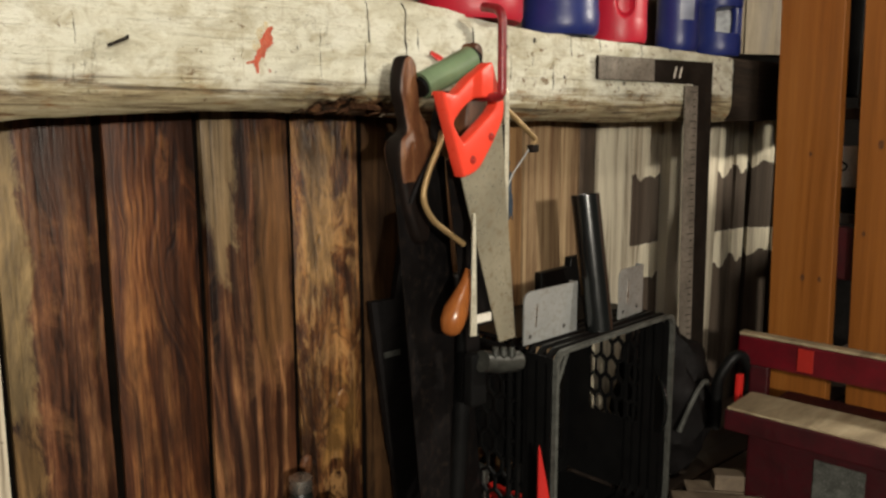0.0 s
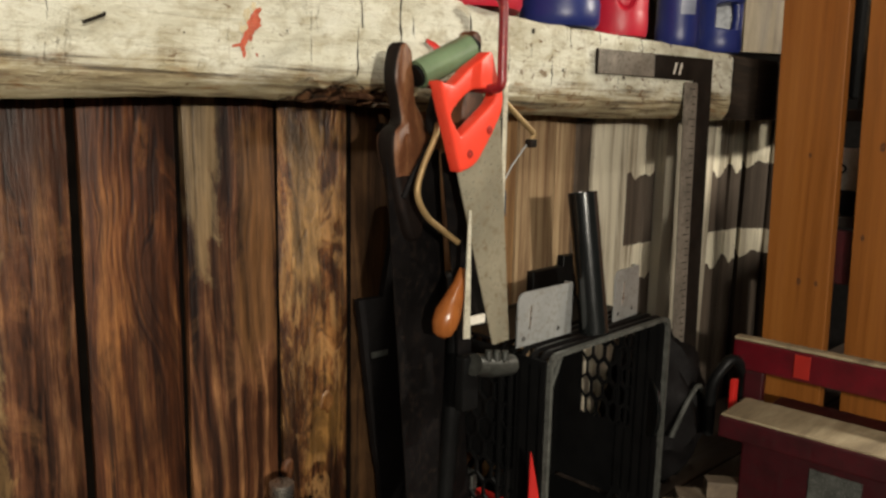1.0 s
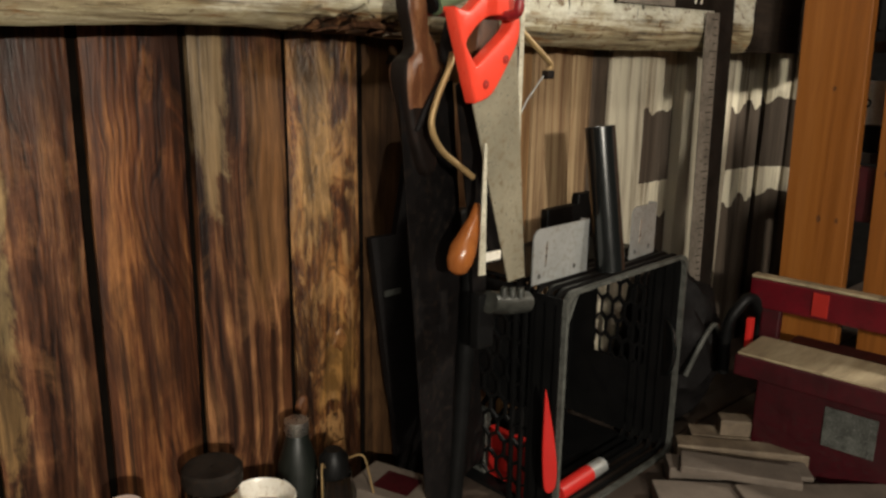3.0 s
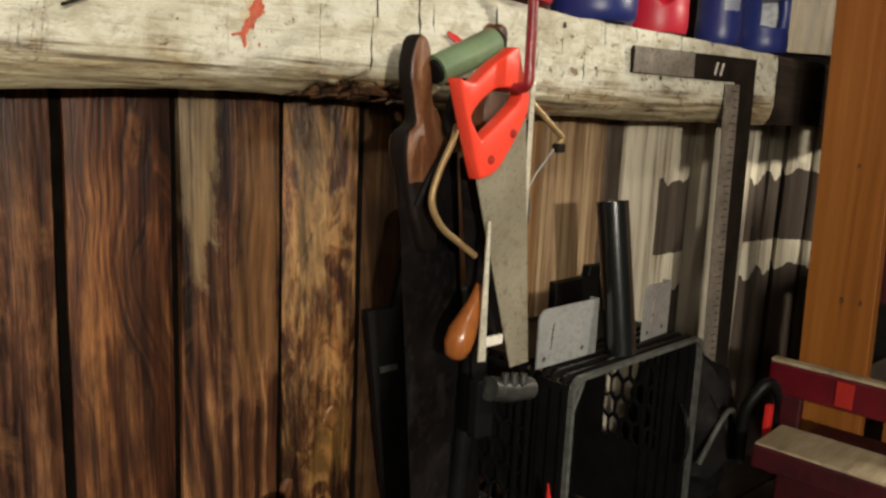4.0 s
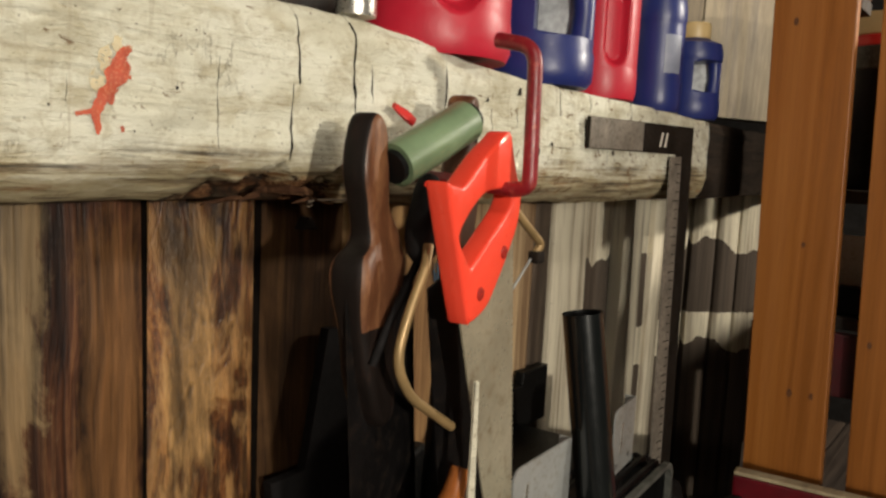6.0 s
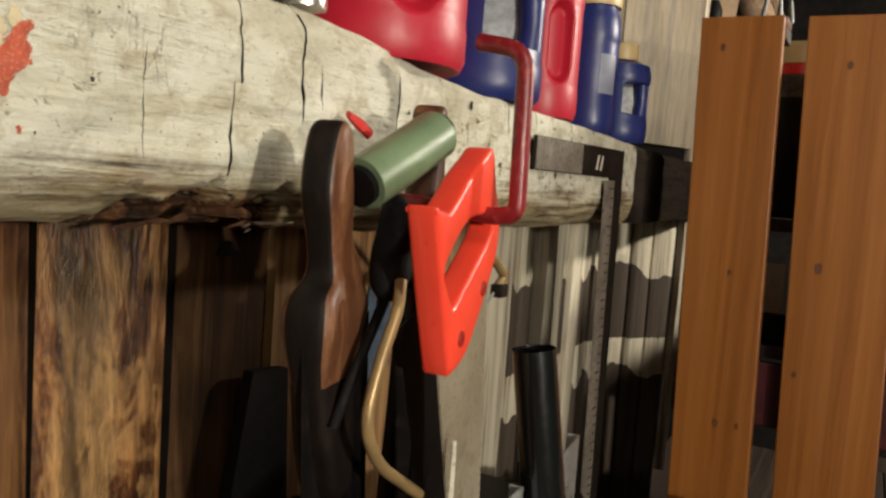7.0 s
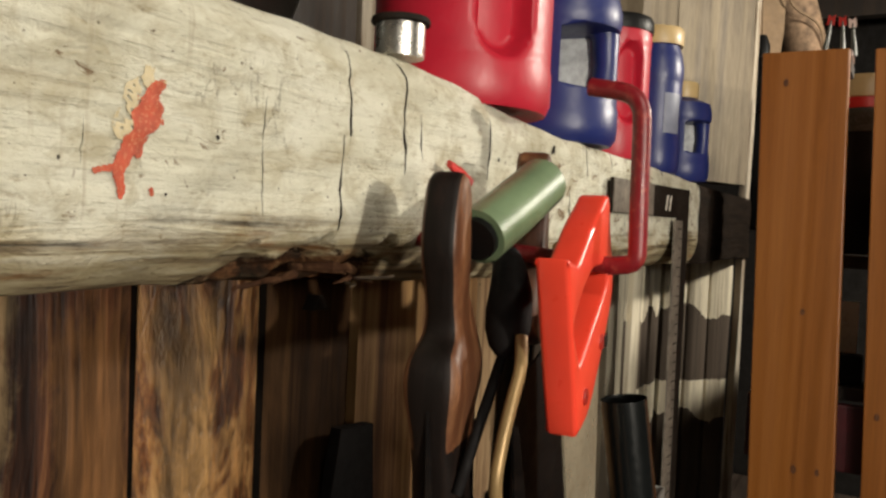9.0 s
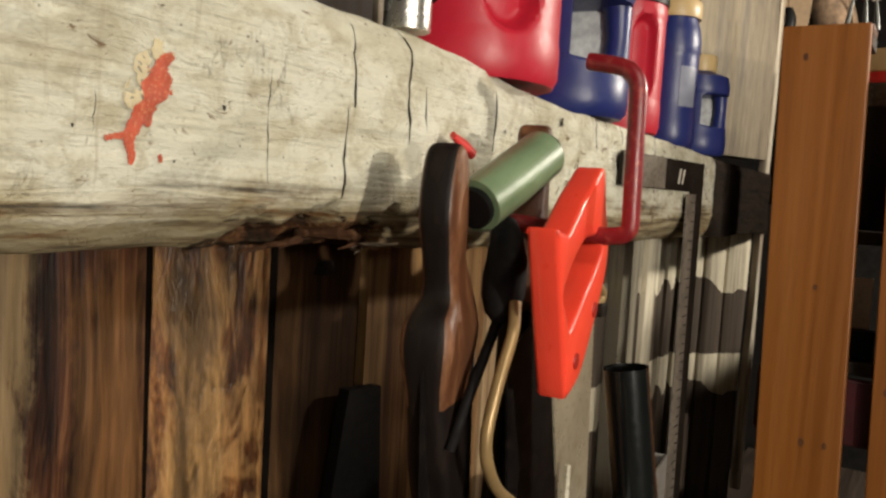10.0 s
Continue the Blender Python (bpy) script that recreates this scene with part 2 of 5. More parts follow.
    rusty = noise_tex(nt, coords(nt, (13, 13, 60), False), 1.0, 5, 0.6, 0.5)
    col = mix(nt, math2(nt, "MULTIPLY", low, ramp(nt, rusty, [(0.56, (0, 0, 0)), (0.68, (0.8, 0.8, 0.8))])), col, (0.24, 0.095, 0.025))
    # brown chips where the coat has flaked, more of them towards the far end
    chips = noise_tex(nt, coords(nt, (55, 55, 75), False), 1.0, 6, 0.65, 0.8)
    more = ramp(nt, X, [(0.1, (0.0, 0.0, 0.0)), (0.45, (0.085, 0.085, 0.085))])
    col = mix(nt, ramp(nt, math2(nt, "ADD", chips, more), [(0.665, (0, 0, 0)), (0.71, (0.85, 0.85, 0.85))]), col, (0.15, 0.085, 0.042))
    # the rotted hollow
    hx, hz = math2(nt, "DIVIDE", math2(nt, "SUBTRACT", X, 0.078), 0.080), math2(nt, "DIVIDE", math2(nt, "SUBTRACT", Z, 1.609), 0.0235)
    far = math2(nt, "ADD", math2(nt, "MULTIPLY", hx, hx), math2(nt, "MULTIPLY", hz, hz))
    far = math2(nt, "ADD", far, math2(nt, "MULTIPLY", math2(nt, "SUBTRACT", mottle, 0.5), 3.0))
    pit = ramp(nt, mottle, [(0.40, (0.006, 0.004, 0.003)), (0.52, (0.045, 0.018, 0.009)), (0.60, (0.14, 0.062, 0.026)), (0.70, (0.30, 0.20, 0.10))])
    col = mix(nt, ramp(nt, far, [(0.75, (0.95, 0.95, 0.95)), (1.0, (0, 0, 0))]), col, pit)
    # the far end turns near-black past a sharp edge
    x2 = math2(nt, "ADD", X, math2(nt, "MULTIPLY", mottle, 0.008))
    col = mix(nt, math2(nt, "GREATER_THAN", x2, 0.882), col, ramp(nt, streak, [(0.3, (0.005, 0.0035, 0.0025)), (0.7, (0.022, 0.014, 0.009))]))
    nt.links.new(col, b.inputs["Base Color"])
    b.inputs["Roughness"].default_value = 0.9
    b.inputs["Specular IOR Level"].default_value = 0.08
    height = math2(nt, "ADD", math2(nt, "ADD", math2(nt, "MULTIPLY", streak, 0.8), math2(nt, "MULTIPLY", mottle, 0.7)), math2(nt, "ADD", math2(nt, "MULTIPLY", pits, -0.25), math2(nt, "ADD", math2(nt, "MULTIPLY", fleck, -0.45), math2(nt, "MULTIPLY", hairs, -0.5))))
    bump(nt, b, height, 1.0, 0.0045)
    return m


RB = ((0.010, 0.004, 0.003), (0.128, 0.047, 0.020), (0.40, 0.19, 0.078))
BROWN = wood("stained_brown_plank", *RB, veins=0.8, grain=(75, 75, 1.7), figure=0.06, stain=0.6, pale=(0.24, 0.14, 0.06), spread=(0.39, 0.505, 0.62), rough=0.5, sheen=0.3, relief=0.003)
RED_BROWN = wood("red_brown_plank", (0.010, 0.0035, 0.0028), (0.125, 0.041, 0.015), (0.37, 0.155, 0.050), veins=0.85, grain=(60, 60, 1.2), broad=(12, 12, 1.6), figure=0.085, stain=0.5, spread=(0.40, 0.505, 0.62), rough=0.5, sheen=0.3, flow=0.22, relief=0.003)
BLOTCHED = wood("blotched_plank", (0.016, 0.006, 0.003), (0.130, 0.045, 0.014), (0.35, 0.165, 0.052), veins=0.9, grain=(60, 60, 9), broad=(22, 22, 9), figure=0.05, flow=0.35, stain=0.75, spread=(0.42, 0.5, 0.585), rough=0.4, relief=0.006, sheen=0.45, swirl=(0.44, 0.240, 0.090), spots=((0.062, 0.118, 1.36, 1.585, (0.44, 0.25, 0.095)), (0.085, 0.15, 1.13, 1.27, (0.40, 0.20, 0.055))))
GREY_BROWN = wood("weathered_plank", (0.03, 0.021, 0.015), (0.09, 0.062, 0.042), (0.20, 0.145, 0.09), figure=0.03, stain=0.6)
WEATHERED = wood("pale_weathered_board", (0.045, 0.034, 0.022), (0.165, 0.130, 0.085), (0.29, 0.24, 0.165), grain=(40, 40, 2.5), figure=0.05, stain=0.25, spread=(0.3, 0.46, 0.65))
WORN_BROWN = wood("brown_plank_with_worn_edge", *RB, veins=0.75, figure=0.05, stain=0.55, spread=(0.39, 0.505, 0.62), rough=0.45, sheen=0.35, relief=0.004, spots=((-0.305, -0.255, 1.29, 1.64, (0.44, 0.30, 0.13)), (-0.29, -0.262, 1.14, 1.30, (0.38, 0.22, 0.085))))
SCRAPED = wood("brown_plank_scraped_pale", *RB, veins=0.7, grain=(75, 75, 1.7), figure=0.11, stain=0.45, spread=(0.39, 0.505, 0.62), rough=0.5, sheen=0.3, relief=0.003, spots=((-0.077, -0.024, 1.46, 1.66, (0.42, 0.29, 0.15)), (-0.062, -0.038, 1.40, 1.50, (0.36, 0.235, 0.115)), (-0.012, 0.05, 1.30, 1.60, (0.235, 0.108, 0.038))))
DARK_PLANK = wood("dark_grimy_plank", (0.010, 0.005, 0.0025), (0.072, 0.034, 0.013), (0.150, 0.080, 0.032), veins=0.6, figure=0.03, stain=0.5, sheen=0.12)
PALE = old_white("worn_whitewash", coat=(0.72, 0.65, 0.50), thick=True)
WHITER = old_white("fresh_whitewash", coat=(0.80, 0.75, 0.62))
STRIPED = old_white("thin_whitewash", coat=(0.55, 0.40, 0.225), bare_tint=((0.06, 0.028, 0.014), (0.18, 0.090, 0.040), (0.36, 0.22, 0.11)))
TAN_STRIPED = old_white("streaky_tan_wash", coat=(0.46, 0.275, 0.115), bare_tint=((0.040, 0.014, 0.006), (0.135, 0.055, 0.020), (0.32, 0.165, 0.065)))
SHADOW_PAINTED = old_white("shadow_painted_whitewash", coat=(0.80, 0.73, 0.56), cast_shadows=True, thick=True)
LOG = log_paint("whitewashed_log")
PINE = wood("orange_pine", (0.125, 0.040, 0.007), (0.235, 0.080, 0.0130), (0.310, 0.115, 0.020), grain=(60, 60, 1.0), broad=(10, 10, 0.6), rough=0.45, relief=0.0004, spread=(0.3, 0.5, 0.7), figure=0.035, axis=1, flow=0.10, lines=120)
KNOT = plain("pine_knot", (0.095, 0.033, 0.010), 0.55, vary=0.6, scale=350, dirt=(0.16, 0.06, 0.014))
RB_KNOT = wood("red_brown_knot", (0.010, 0.004, 0.003), (0.06, 0.02, 0.009), (0.17, 0.062, 0.022), grain=(120, 120, 60), broad=(60, 60, 30), rough=0.45, relief=0.002)
AMBER_KNOT = wood("amber_knot", (0.03, 0.012, 0.005), (0.15, 0.062, 0.018), (0.34, 0.19, 0.07), grain=(120, 120, 60), broad=(60, 60, 30), rough=0.35, relief=0.002)
DARK_TIMBER = wood("dark_timber", (0.006, 0.004, 0.003), (0.028, 0.018, 0.012), (0.07, 0.045, 0.03))
BENCH = wood("bench_wood", (0.012, 0.008, 0.006), (0.04, 0.026, 0.018), (0.09, 0.06, 0.04), grain=(1.6, 50, 50), broad=(1, 9, 9))
OFFCUT = wood("offcut_wood", (0.05, 0.035, 0.024), (0.13, 0.095, 0.062), (0.25, 0.195, 0.135), grain=(30, 30, 30), broad=(8, 8, 8))
ROTTEN = wood("rotten_wood", (0.008, 0.004, 0.003), (0.045, 0.020, 0.010), (0.14, 0.075, 0.038), grain=(60, 60, 60), broad=(20, 20, 20), rough=0.9, relief=0.002, sheen=0.1)
HANDLE_WOOD = wood("saw_handle_wood", (0.012, 0.005, 0.003), (0.115, 0.043, 0.018), (0.32, 0.150, 0.062), grain=(60, 60, 9), rough=0.5, relief=0.0006)
BLACK_WOOD = wood("near_black_wood", (0.003, 0.0025, 0.002), (0.008, 0.005, 0.004), (0.03, 0.014, 0.009), grain=(60, 60, 9), rough=0.6, relief=0.0012, sheen=0.2)
VARNISHED = wood("varnished_handle", (0.13, 0.035, 0.009), (0.27, 0.085, 0.02), (0.36, 0.13, 0.032), rough=0.25, relief=0.0002)
ORANGE = plain("orange_plastic", (0.84, 0.062, 0.032), 0.32, vary=0.06, bumpy=0.0002, coat=0.3)
PALE_STEEL = plain("pale_worn_steel", (0.62, 0.58, 0.46), 0.3, metal=0.25, vary=0.3, scale=40, dirt=(0.30, 0.24, 0.15))
DULL_STEEL = plain("oily_dark_steel", (0.050, 0.052, 0.046), 0.38, metal=0.4, vary=0.5, scale=60, dirt=(0.02, 0.018, 0.014))
BLADE = plain("saw_steel", (0.42, 0.39, 0.29), 0.30, metal=0.55, vary=0.25, scale=14, dirt=(0.26, 0.20, 0.12))
DARK_BLADE = plain("darkened_steel", (0.007, 0.006, 0.006), 0.5, metal=0.2, vary=0.5, sheen=0.2, scale=14, dirt=(0.018, 0.012, 0.009))
STEEL = plain("bright_steel", (0.62, 0.60, 0.55), 0.28, metal=0.95, vary=0.15)
GREY_STEEL = plain("zinc_plate", (0.42, 0.43, 0.42), 0.45, metal=0.55, vary=0.12, dirt=(0.3, 0.27, 0.22))
RULE = plain("dull_rule_steel", (0.20, 0.175, 0.145), 0.55, metal=0.2, vary=0.4, dirt=(0.06, 0.045, 0.035), sheen=0.3)
RUST = plain("rusty_dark_steel", (0.014, 0.011, 0.009), 0.65, metal=0.0, vary=0.5, dirt=(0.030, 0.018, 0.012), sheen=0.08)
BRASS = plain("worn_gold_paint", (0.30, 0.20, 0.09), 0.4, metal=0.4, vary=0.3)
RED_PAINT = plain("chipped_red_paint", (0.175, 0.006, 0.011), 0.4, vary=0.3, dirt=(0.30, 0.045, 0.035), coat=0.1)
GREEN = plain("green_grip", (0.15, 0.215, 0.120), 0.36, vary=0.2, coat=0.12)
BLACK = plain("black_plastic", (0.005, 0.005, 0.005), 0.42, vary=0.3, sheen=0.16)
GRIP_BLACK = plain("worn_black_grip", (0.006, 0.005, 0.005), 0.7, vary=0.4, sheen=0.15)
BLACK_TUBE = plain("black_tube", (0.005, 0.006, 0.006), 0.22, vary=0.15, coat=0.6, sheen=0.7, bumpy=0.0001)
RIM = plain("scuffed_rim", (0.060, 0.062, 0.055), 0.45, vary=0.5, sheen=0.3, scale=60, dirt=(0.16, 0.16, 0.145))
RED_JUG = plain("red_plastic", (0.44, 0.012, 0.030), 0.42, vary=0.08, bumpy=0.0003)
BLUE_JUG = plain("blue_plastic", (0.013, 0.022, 0.125), 0.38, vary=0.12, bumpy=0.0003)
LABEL_GREY = plain("worn_label", (0.22, 0.24, 0.31), 0.45, vary=0.2)
GRIP_PALE = plain("scuffed_pale_plastic", (0.34, 0.35, 0.36), 0.5, vary=0.35, scale=90)
TAN_CAP = plain("tan_plastic_cap", (0.50, 0.36, 0.17), 0.4, vary=0.1)
WHITE = plain("white_glaze", (0.70, 0.66, 0.58), 0.3, vary=0.08, dirt=(0.45, 0.38, 0.28))
PINK = plain("pink_grey_glaze", (0.45, 0.34, 0.30), 0.4, vary=0.2)
COFFEE = plain("dried_sludge", (0.28, 0.22, 0.17), 0.6, vary=0.2)
TOOL_RED = plain("dull_red_enamel", (0.034, 0.0013, 0.0035), 0.45, vary=0.35, dirt=(0.022, 0.004, 0.004))
RAIL_RED = plain("red_enamel", (0.085, 0.0024, 0.0065), 0.35, vary=0.3, dirt=(0.06, 0.006, 0.008))
DUSTY = wood("dusty_board", (0.10, 0.07, 0.042), (0.27, 0.215, 0.13), (0.44, 0.37, 0.24), grain=(8, 50, 50), broad=(5, 12, 12))
STICKER = plain("faded_red_sticker", (0.30, 0.015, 0.01), 0.4, vary=0.1)
RUG = plain("brown_patterned_rug", (0.20, 0.13, 0.08), 0.9, vary=0.6, scale=45, bumpy=0.001)
BRIGHT_RED = plain("bright_red_plastic", (0.52, 0.02, 0.016), 0.35, vary=0.08)
CARD = plain("dull_cardboard", (0.21, 0.14, 0.08), 0.8, vary=0.2)
PAPER = plain("dusty_paper", (0.12, 0.095, 0.075), 0.8, vary=0.2)
DARK_GREEN = plain("dark_tin", (0.008, 0.010, 0.008), 0.4, vary=0.3)
BLUE_STAIN = plain("faded_blue_paint", (0.045, 0.075, 0.115), 0.85, vary=0.4, scale=120, dirt=(0.12, 0.10, 0.07))
ORANGE_PAINT = plain("dried_orange_paint", (0.37, 0.060, 0.026), 0.65, vary=0.4, scale=110, dirt=(0.55, 0.24, 0.13))
YELLOW_PAINT = plain("thin_ochre_paint", (0.53, 0.45, 0.29), 0.9, vary=0.15, scale=200, dirt=(0.60, 0.54, 0.42), sheen=0.1)
GAP_BLACK = plain("gap_black", (0.004, 0.003, 0.0022), 0.95, vary=0.4, sheen=0.03)
CRACK = plain("open_crack", (0.012, 0.008, 0.006), 0.95, vary=0.5)
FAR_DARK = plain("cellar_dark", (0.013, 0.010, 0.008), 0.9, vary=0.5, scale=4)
glass, gnt, gb = nodes_of("jar_glass")
gb.inputs["Transmission Weight"].default_value, gb.inputs["Roughness"].default_value = 1.0, 0.05
gb.inputs["Base Color"].default_value, gb.inputs["IOR"].default_value = (0.75, 0.72, 0.62, 1), 1.45
GLASS = glass

# ---- building helpers ----
def part(name, bm, material, parent=None, label="", smooth=False, kind=""):
    bmesh.ops.recalc_face_normals(bm, faces=bm.faces)
    me = bpy.data.meshes.new(name)
    bm.to_mesh(me)
    bm.free()
    me.materials.append(material)
    if smooth:
        for p in me.polygons:
            p.use_smooth = True
        me.set_sharp_from_angle(angle=radians(40))
    ob = new(name, me)
    ob.parent = parent
    return tagged(ob, label=label, kind=kind)


def thing(name, label, category, at=(0, 0, 0), group="", kind=""):
    ob = new(name)
    ob.location = at
    ob.empty_display_size = 0.02
    return tagged(ob, label, category, group, kind)


def under(ob, parent):
    """Keeps a part's place in the world under a moved parent."""
    ob.matrix_parent_inverse = Matrix.Translation(parent.location).inverted()
    return ob


def box(a, b, bevel=0.0, m=None, bm=None):
    bm = bm or bmesh.new()
    c = [(p + q) / 2 for p, q in zip(a, b)]
    d = [abs(q - p) for p, q in zip(a, b)]
    vs = bmesh.ops.create_cube(bm, size=1, matrix=(m or Matrix()) @ Matrix.Translation(c) @ Matrix.Diagonal((*d, 1)))["verts"]
    if bevel:
        es = list({e for v in vs for e in v.link_edges})
        bmesh.ops.bevel(bm, geom=es, offset=bevel, segments=2, affect="EDGES", profile=0.6)
    return bm


def lathe(profile, segs=32, m=None, bm=None, squash=(1, 1)):
    """A turned body from (radius, height) pairs round z."""
    bm = bm or bmesh.new()
    m = m or Matrix()
    rings = []
    for r, z in profile:
        rings.append([bm.verts.new(m @ Vector((squash[0] * r * math.cos(6.283185 * i / segs), squash[1] * r * math.sin(6.283185 * i / segs), z))) for i in range(segs)] if r > 1e-5 else [bm.verts.new(m @ Vector((0, 0, z)))])
    for p, q in zip(rings, rings[1:]):
        for i in range(segs):
            j = (i + 1) % segs
            if len(p) == 1 and len(q) == 1:
                continue
            if len(p) == 1:
                bm.faces.new((p[0], q[i], q[j]))
            elif len(q) == 1:
                bm.faces.new((p[i], q[0], p[j]))
            else:
                bm.faces.new((p[i], q[i], q[j], p[j]))
    return bm


def rounded(points, radius, steps=4):
    """Rounds the corners of an open polyline."""
    pts = [Vector(p) for p in points]
    out = [pts[0]]
    for a, b, c in zip(pts, pts[1:], pts[2:]):
        r = min(radius, (a - b).length * 0.45, (c - b).length * 0.45)
        p, q = b + (a - b).normalized() * r, b + (c - b).normalized() * r
        for k in range(steps + 1):
            t = k / steps
            out.append(p * (1 - t) ** 2 + b * 2 * t * (1 - t) + q * t ** 2)
    return out + [pts[-1]]


def tube(points, r, segs=12, bm=None, radii=None, caps=True, flat=1.0):
    bm = bm or bmesh.new()
    pts = [Vector(p) for p in points]
    ref, rings = None, []
    for i, p in enumerate(pts):
        d = (pts[min(i + 1, len(pts) - 1)] - pts[max(i - 1, 0)]).normalized()
        if ref is None:
            ref = d.orthogonal().normalized()
        ref = (ref - d * ref.dot(d)).normalized()
        s = d.cross(ref)
        rr = radii[i] if radii else r
        rings.append([bm.verts.new(p + rr * (math.cos(6.283185 * k / segs) * ref + flat * math.sin(6.283185 * k / segs) * s)) for k in range(segs)])
    for p, q in zip(rings, rings[1:]):
        for k in range(segs):
            bm.faces.new((p[k], p[(k + 1) % segs], q[(k + 1) % segs], q[k]))
    if caps:
        bm.faces.new(rings[0])
        bm.faces.new(rings[-1])
    return bm


def smooth_loop(pts, steps=4):
    """A closed Catmull-Rom curve through 2D points."""
    out, n = [], len(pts)
    for i in range(n):
        a, b, c, d = (pts[(i + k) % n] for k in (-1, 0, 1, 2))
        for s in range(steps):
            t = s / steps
            out.append(tuple(0.5 * (2 * b[j] + (c[j] - a[j]) * t + (2 * a[j] - 5 * b[j] + 4 * c[j] - d[j]) * t * t + (3 * b[j] - a[j] - 3 * c[j] + d[j]) * t ** 3) for j in (0, 1)))
    return out


def plate(outline, thick, m, holes=(), bevel=0.0):
    """A flat body: a 2D outline (u, v), with holes, given thickness along its normal; m sets the plane."""
    bm = bmesh.new()
    es = []
    for loop in (outline, *holes):
        vs = [bm.verts.new((u, 0, v)) for u, v in loop]
        es += [bm.edges.new((vs[i], vs[(i + 1) % len(vs)])) for i in range(len(vs))]
    bmesh.ops.triangle_fill(bm, use_beauty=True, use_dissolve=False, edges=es)
    bmesh.ops.recalc_face_normals(bm, faces=bm.faces)
    ext = bmesh.ops.extrude_face_region(bm, geom=bm.faces[:])
    bmesh.ops.translate(bm, vec=(0, thick, 0), verts=[g for g in ext["geom"] if isinstance(g, bmesh.types.BMVert)])
    bmesh.ops.translate(bm, vec=(0, -thick / 2, 0), verts=bm.verts)
    if bevel:
        bmesh.ops.recalc_face_normals(bm, faces=bm.faces)
        rim = [e for e in bm.edges if len(e.link_faces) == 2 and e.calc_face_angle(0) > 1.0 and abs(e.verts[0].co.y - e.verts[1].co.y) < 1e-6]
        bmesh.ops.bevel(bm, geom=rim, offset=bevel, segments=3, affect="EDGES", profile=0.5)
    bmesh.ops.transform(bm, matrix=m, verts=bm.verts)
    return bm


def axes(origin, u, lean=0.0):
    """A plane frame: u horizontal in the plan, v up (leaning along u by that many degrees), the normal between."""
    u = Vector((u[0], u[1], 0)).normalized()
    n = Vector((0, 0, 1)).cross(u)
    m = Matrix((u, n, Vector((0, 0, 1)))).transposed().to_4x4()
    return Matrix.Translation(origin) @ m @ Matrix.Rotation(radians(lean), 4, "Y")


def plank(name, x0, x1, z0, z1, y, material, parent, thick=0.024, label="", seed=0):
    """A rough upright board with a wavering edge and a slightly cupped face."""
    bm = bmesh.new()
    nx, nz = 6, 28
    grid = []
    for j in range(nz + 1):
        z = z0 + (z1 - z0) * j / nz
        a = x0 + 0.0022 * noise.noise((seed * 3.1, z * 5, 0.3)) + 0.001
        c = x1 + 0.0022 * noise.noise((seed * 7.7, z * 5, 9.3)) - 0.001
        row = []
        for i in range(nx + 1):
            s = i / nx
            edge = 0.004 * (abs(2 * s - 1) ** 6)
            yy = y + edge + 0.0025 * noise.noise((seed, s * 2, z * 3)) + 0.001 * noise.noise((seed, s * 9, z * 8))
            row.append(bm.verts.new((a + (c - a) * s, yy, z)))
        grid.append(row)
    for j in range(nz):
        for i in range(nx):
            bm.faces.new((grid[j][i], grid[j][i + 1], grid[j + 1][i + 1], grid[j + 1][i]))
    ext = bmesh.ops.extrude_face_region(bm, geom=bm.faces[:])
    bmesh.ops.translate(bm, vec=(0, thick, 0), verts=[g for g in ext["geom"] if isinstance(g, bmesh.types.BMVert)])
    return part(name, bm, material, parent, label, smooth=True)


# ---- the room ----
WALL = 0.179
wall = thing("wall_north", "old plank wall of upright brown and whitewashed boards under a log", "wall", kind="structure")
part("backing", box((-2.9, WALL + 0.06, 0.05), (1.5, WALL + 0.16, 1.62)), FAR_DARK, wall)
for k, (x0, x1, dy, mat) in enumerate([
    (-1.60, -1.41, 0, BROWN), (-1.41, -1.23, 0.004, RED_BROWN), (-1.23, -1.06, 0, BROWN), (-1.06, -0.87, 0.002, GREY_BROWN), (-0.87, -0.70, 0, BROWN), (-0.70, -0.52, 0.003, BLOTCHED), (-0.52, -0.405, 0, GREY_BROWN),
    (-0.405, -0.289, 0.004, PALE), (-0.286, -0.186, 0.0, WORN_BROWN), (-0.176, -0.075, 0.003, RED_BROWN), (-0.068, 0.0465, 0.0, SCRAPED), (0.0525, 0.153, 0.003, BLOTCHED),
    (0.160, 0.262, 0.006, DARK_PLANK), (0.265, 0.37, 0.0, TAN_STRIPED), (0.372, 0.474, 0.002, TAN_STRIPED), (0.476, 0.570, 0.0, STRIPED), (0.572, 0.620, 0.003, STRIPED), (0.622, 0.667, 0.005, GREY_BROWN), (0.669, 0.771, 0.0, PALE),
    (0.773, 0.884, 0.012, SHADOW_PAINTED), (0.887, 0.966, -0.006, PALE), (0.968, 1.030, 0.010, SHADOW_PAINTED), (1.032, 1.081, 0.002, PALE), (1.083, 1.154, 0.008, SHADOW_PAINTED), (1.156, 1.205, 0.003, SHADOW_PAINTED)]):
    plank("plank", x0, x1, 0.06, 1.616, WALL + dy, mat, wall, seed=k)
# near-black strips added in the brown planks' joints to keep the gaps dark
for x, w in ((0.0496, 0.0052), (0.1566, 0.0075), (-0.0715, 0.0045), (-0.181, 0.008), (-0.2875, 0.003)):
    part("joint", box((x - w / 2, WALL + 0.008, 0.06), (x + w / 2, WALL + 0.03, 1.612)), GAP_BLACK, wall)
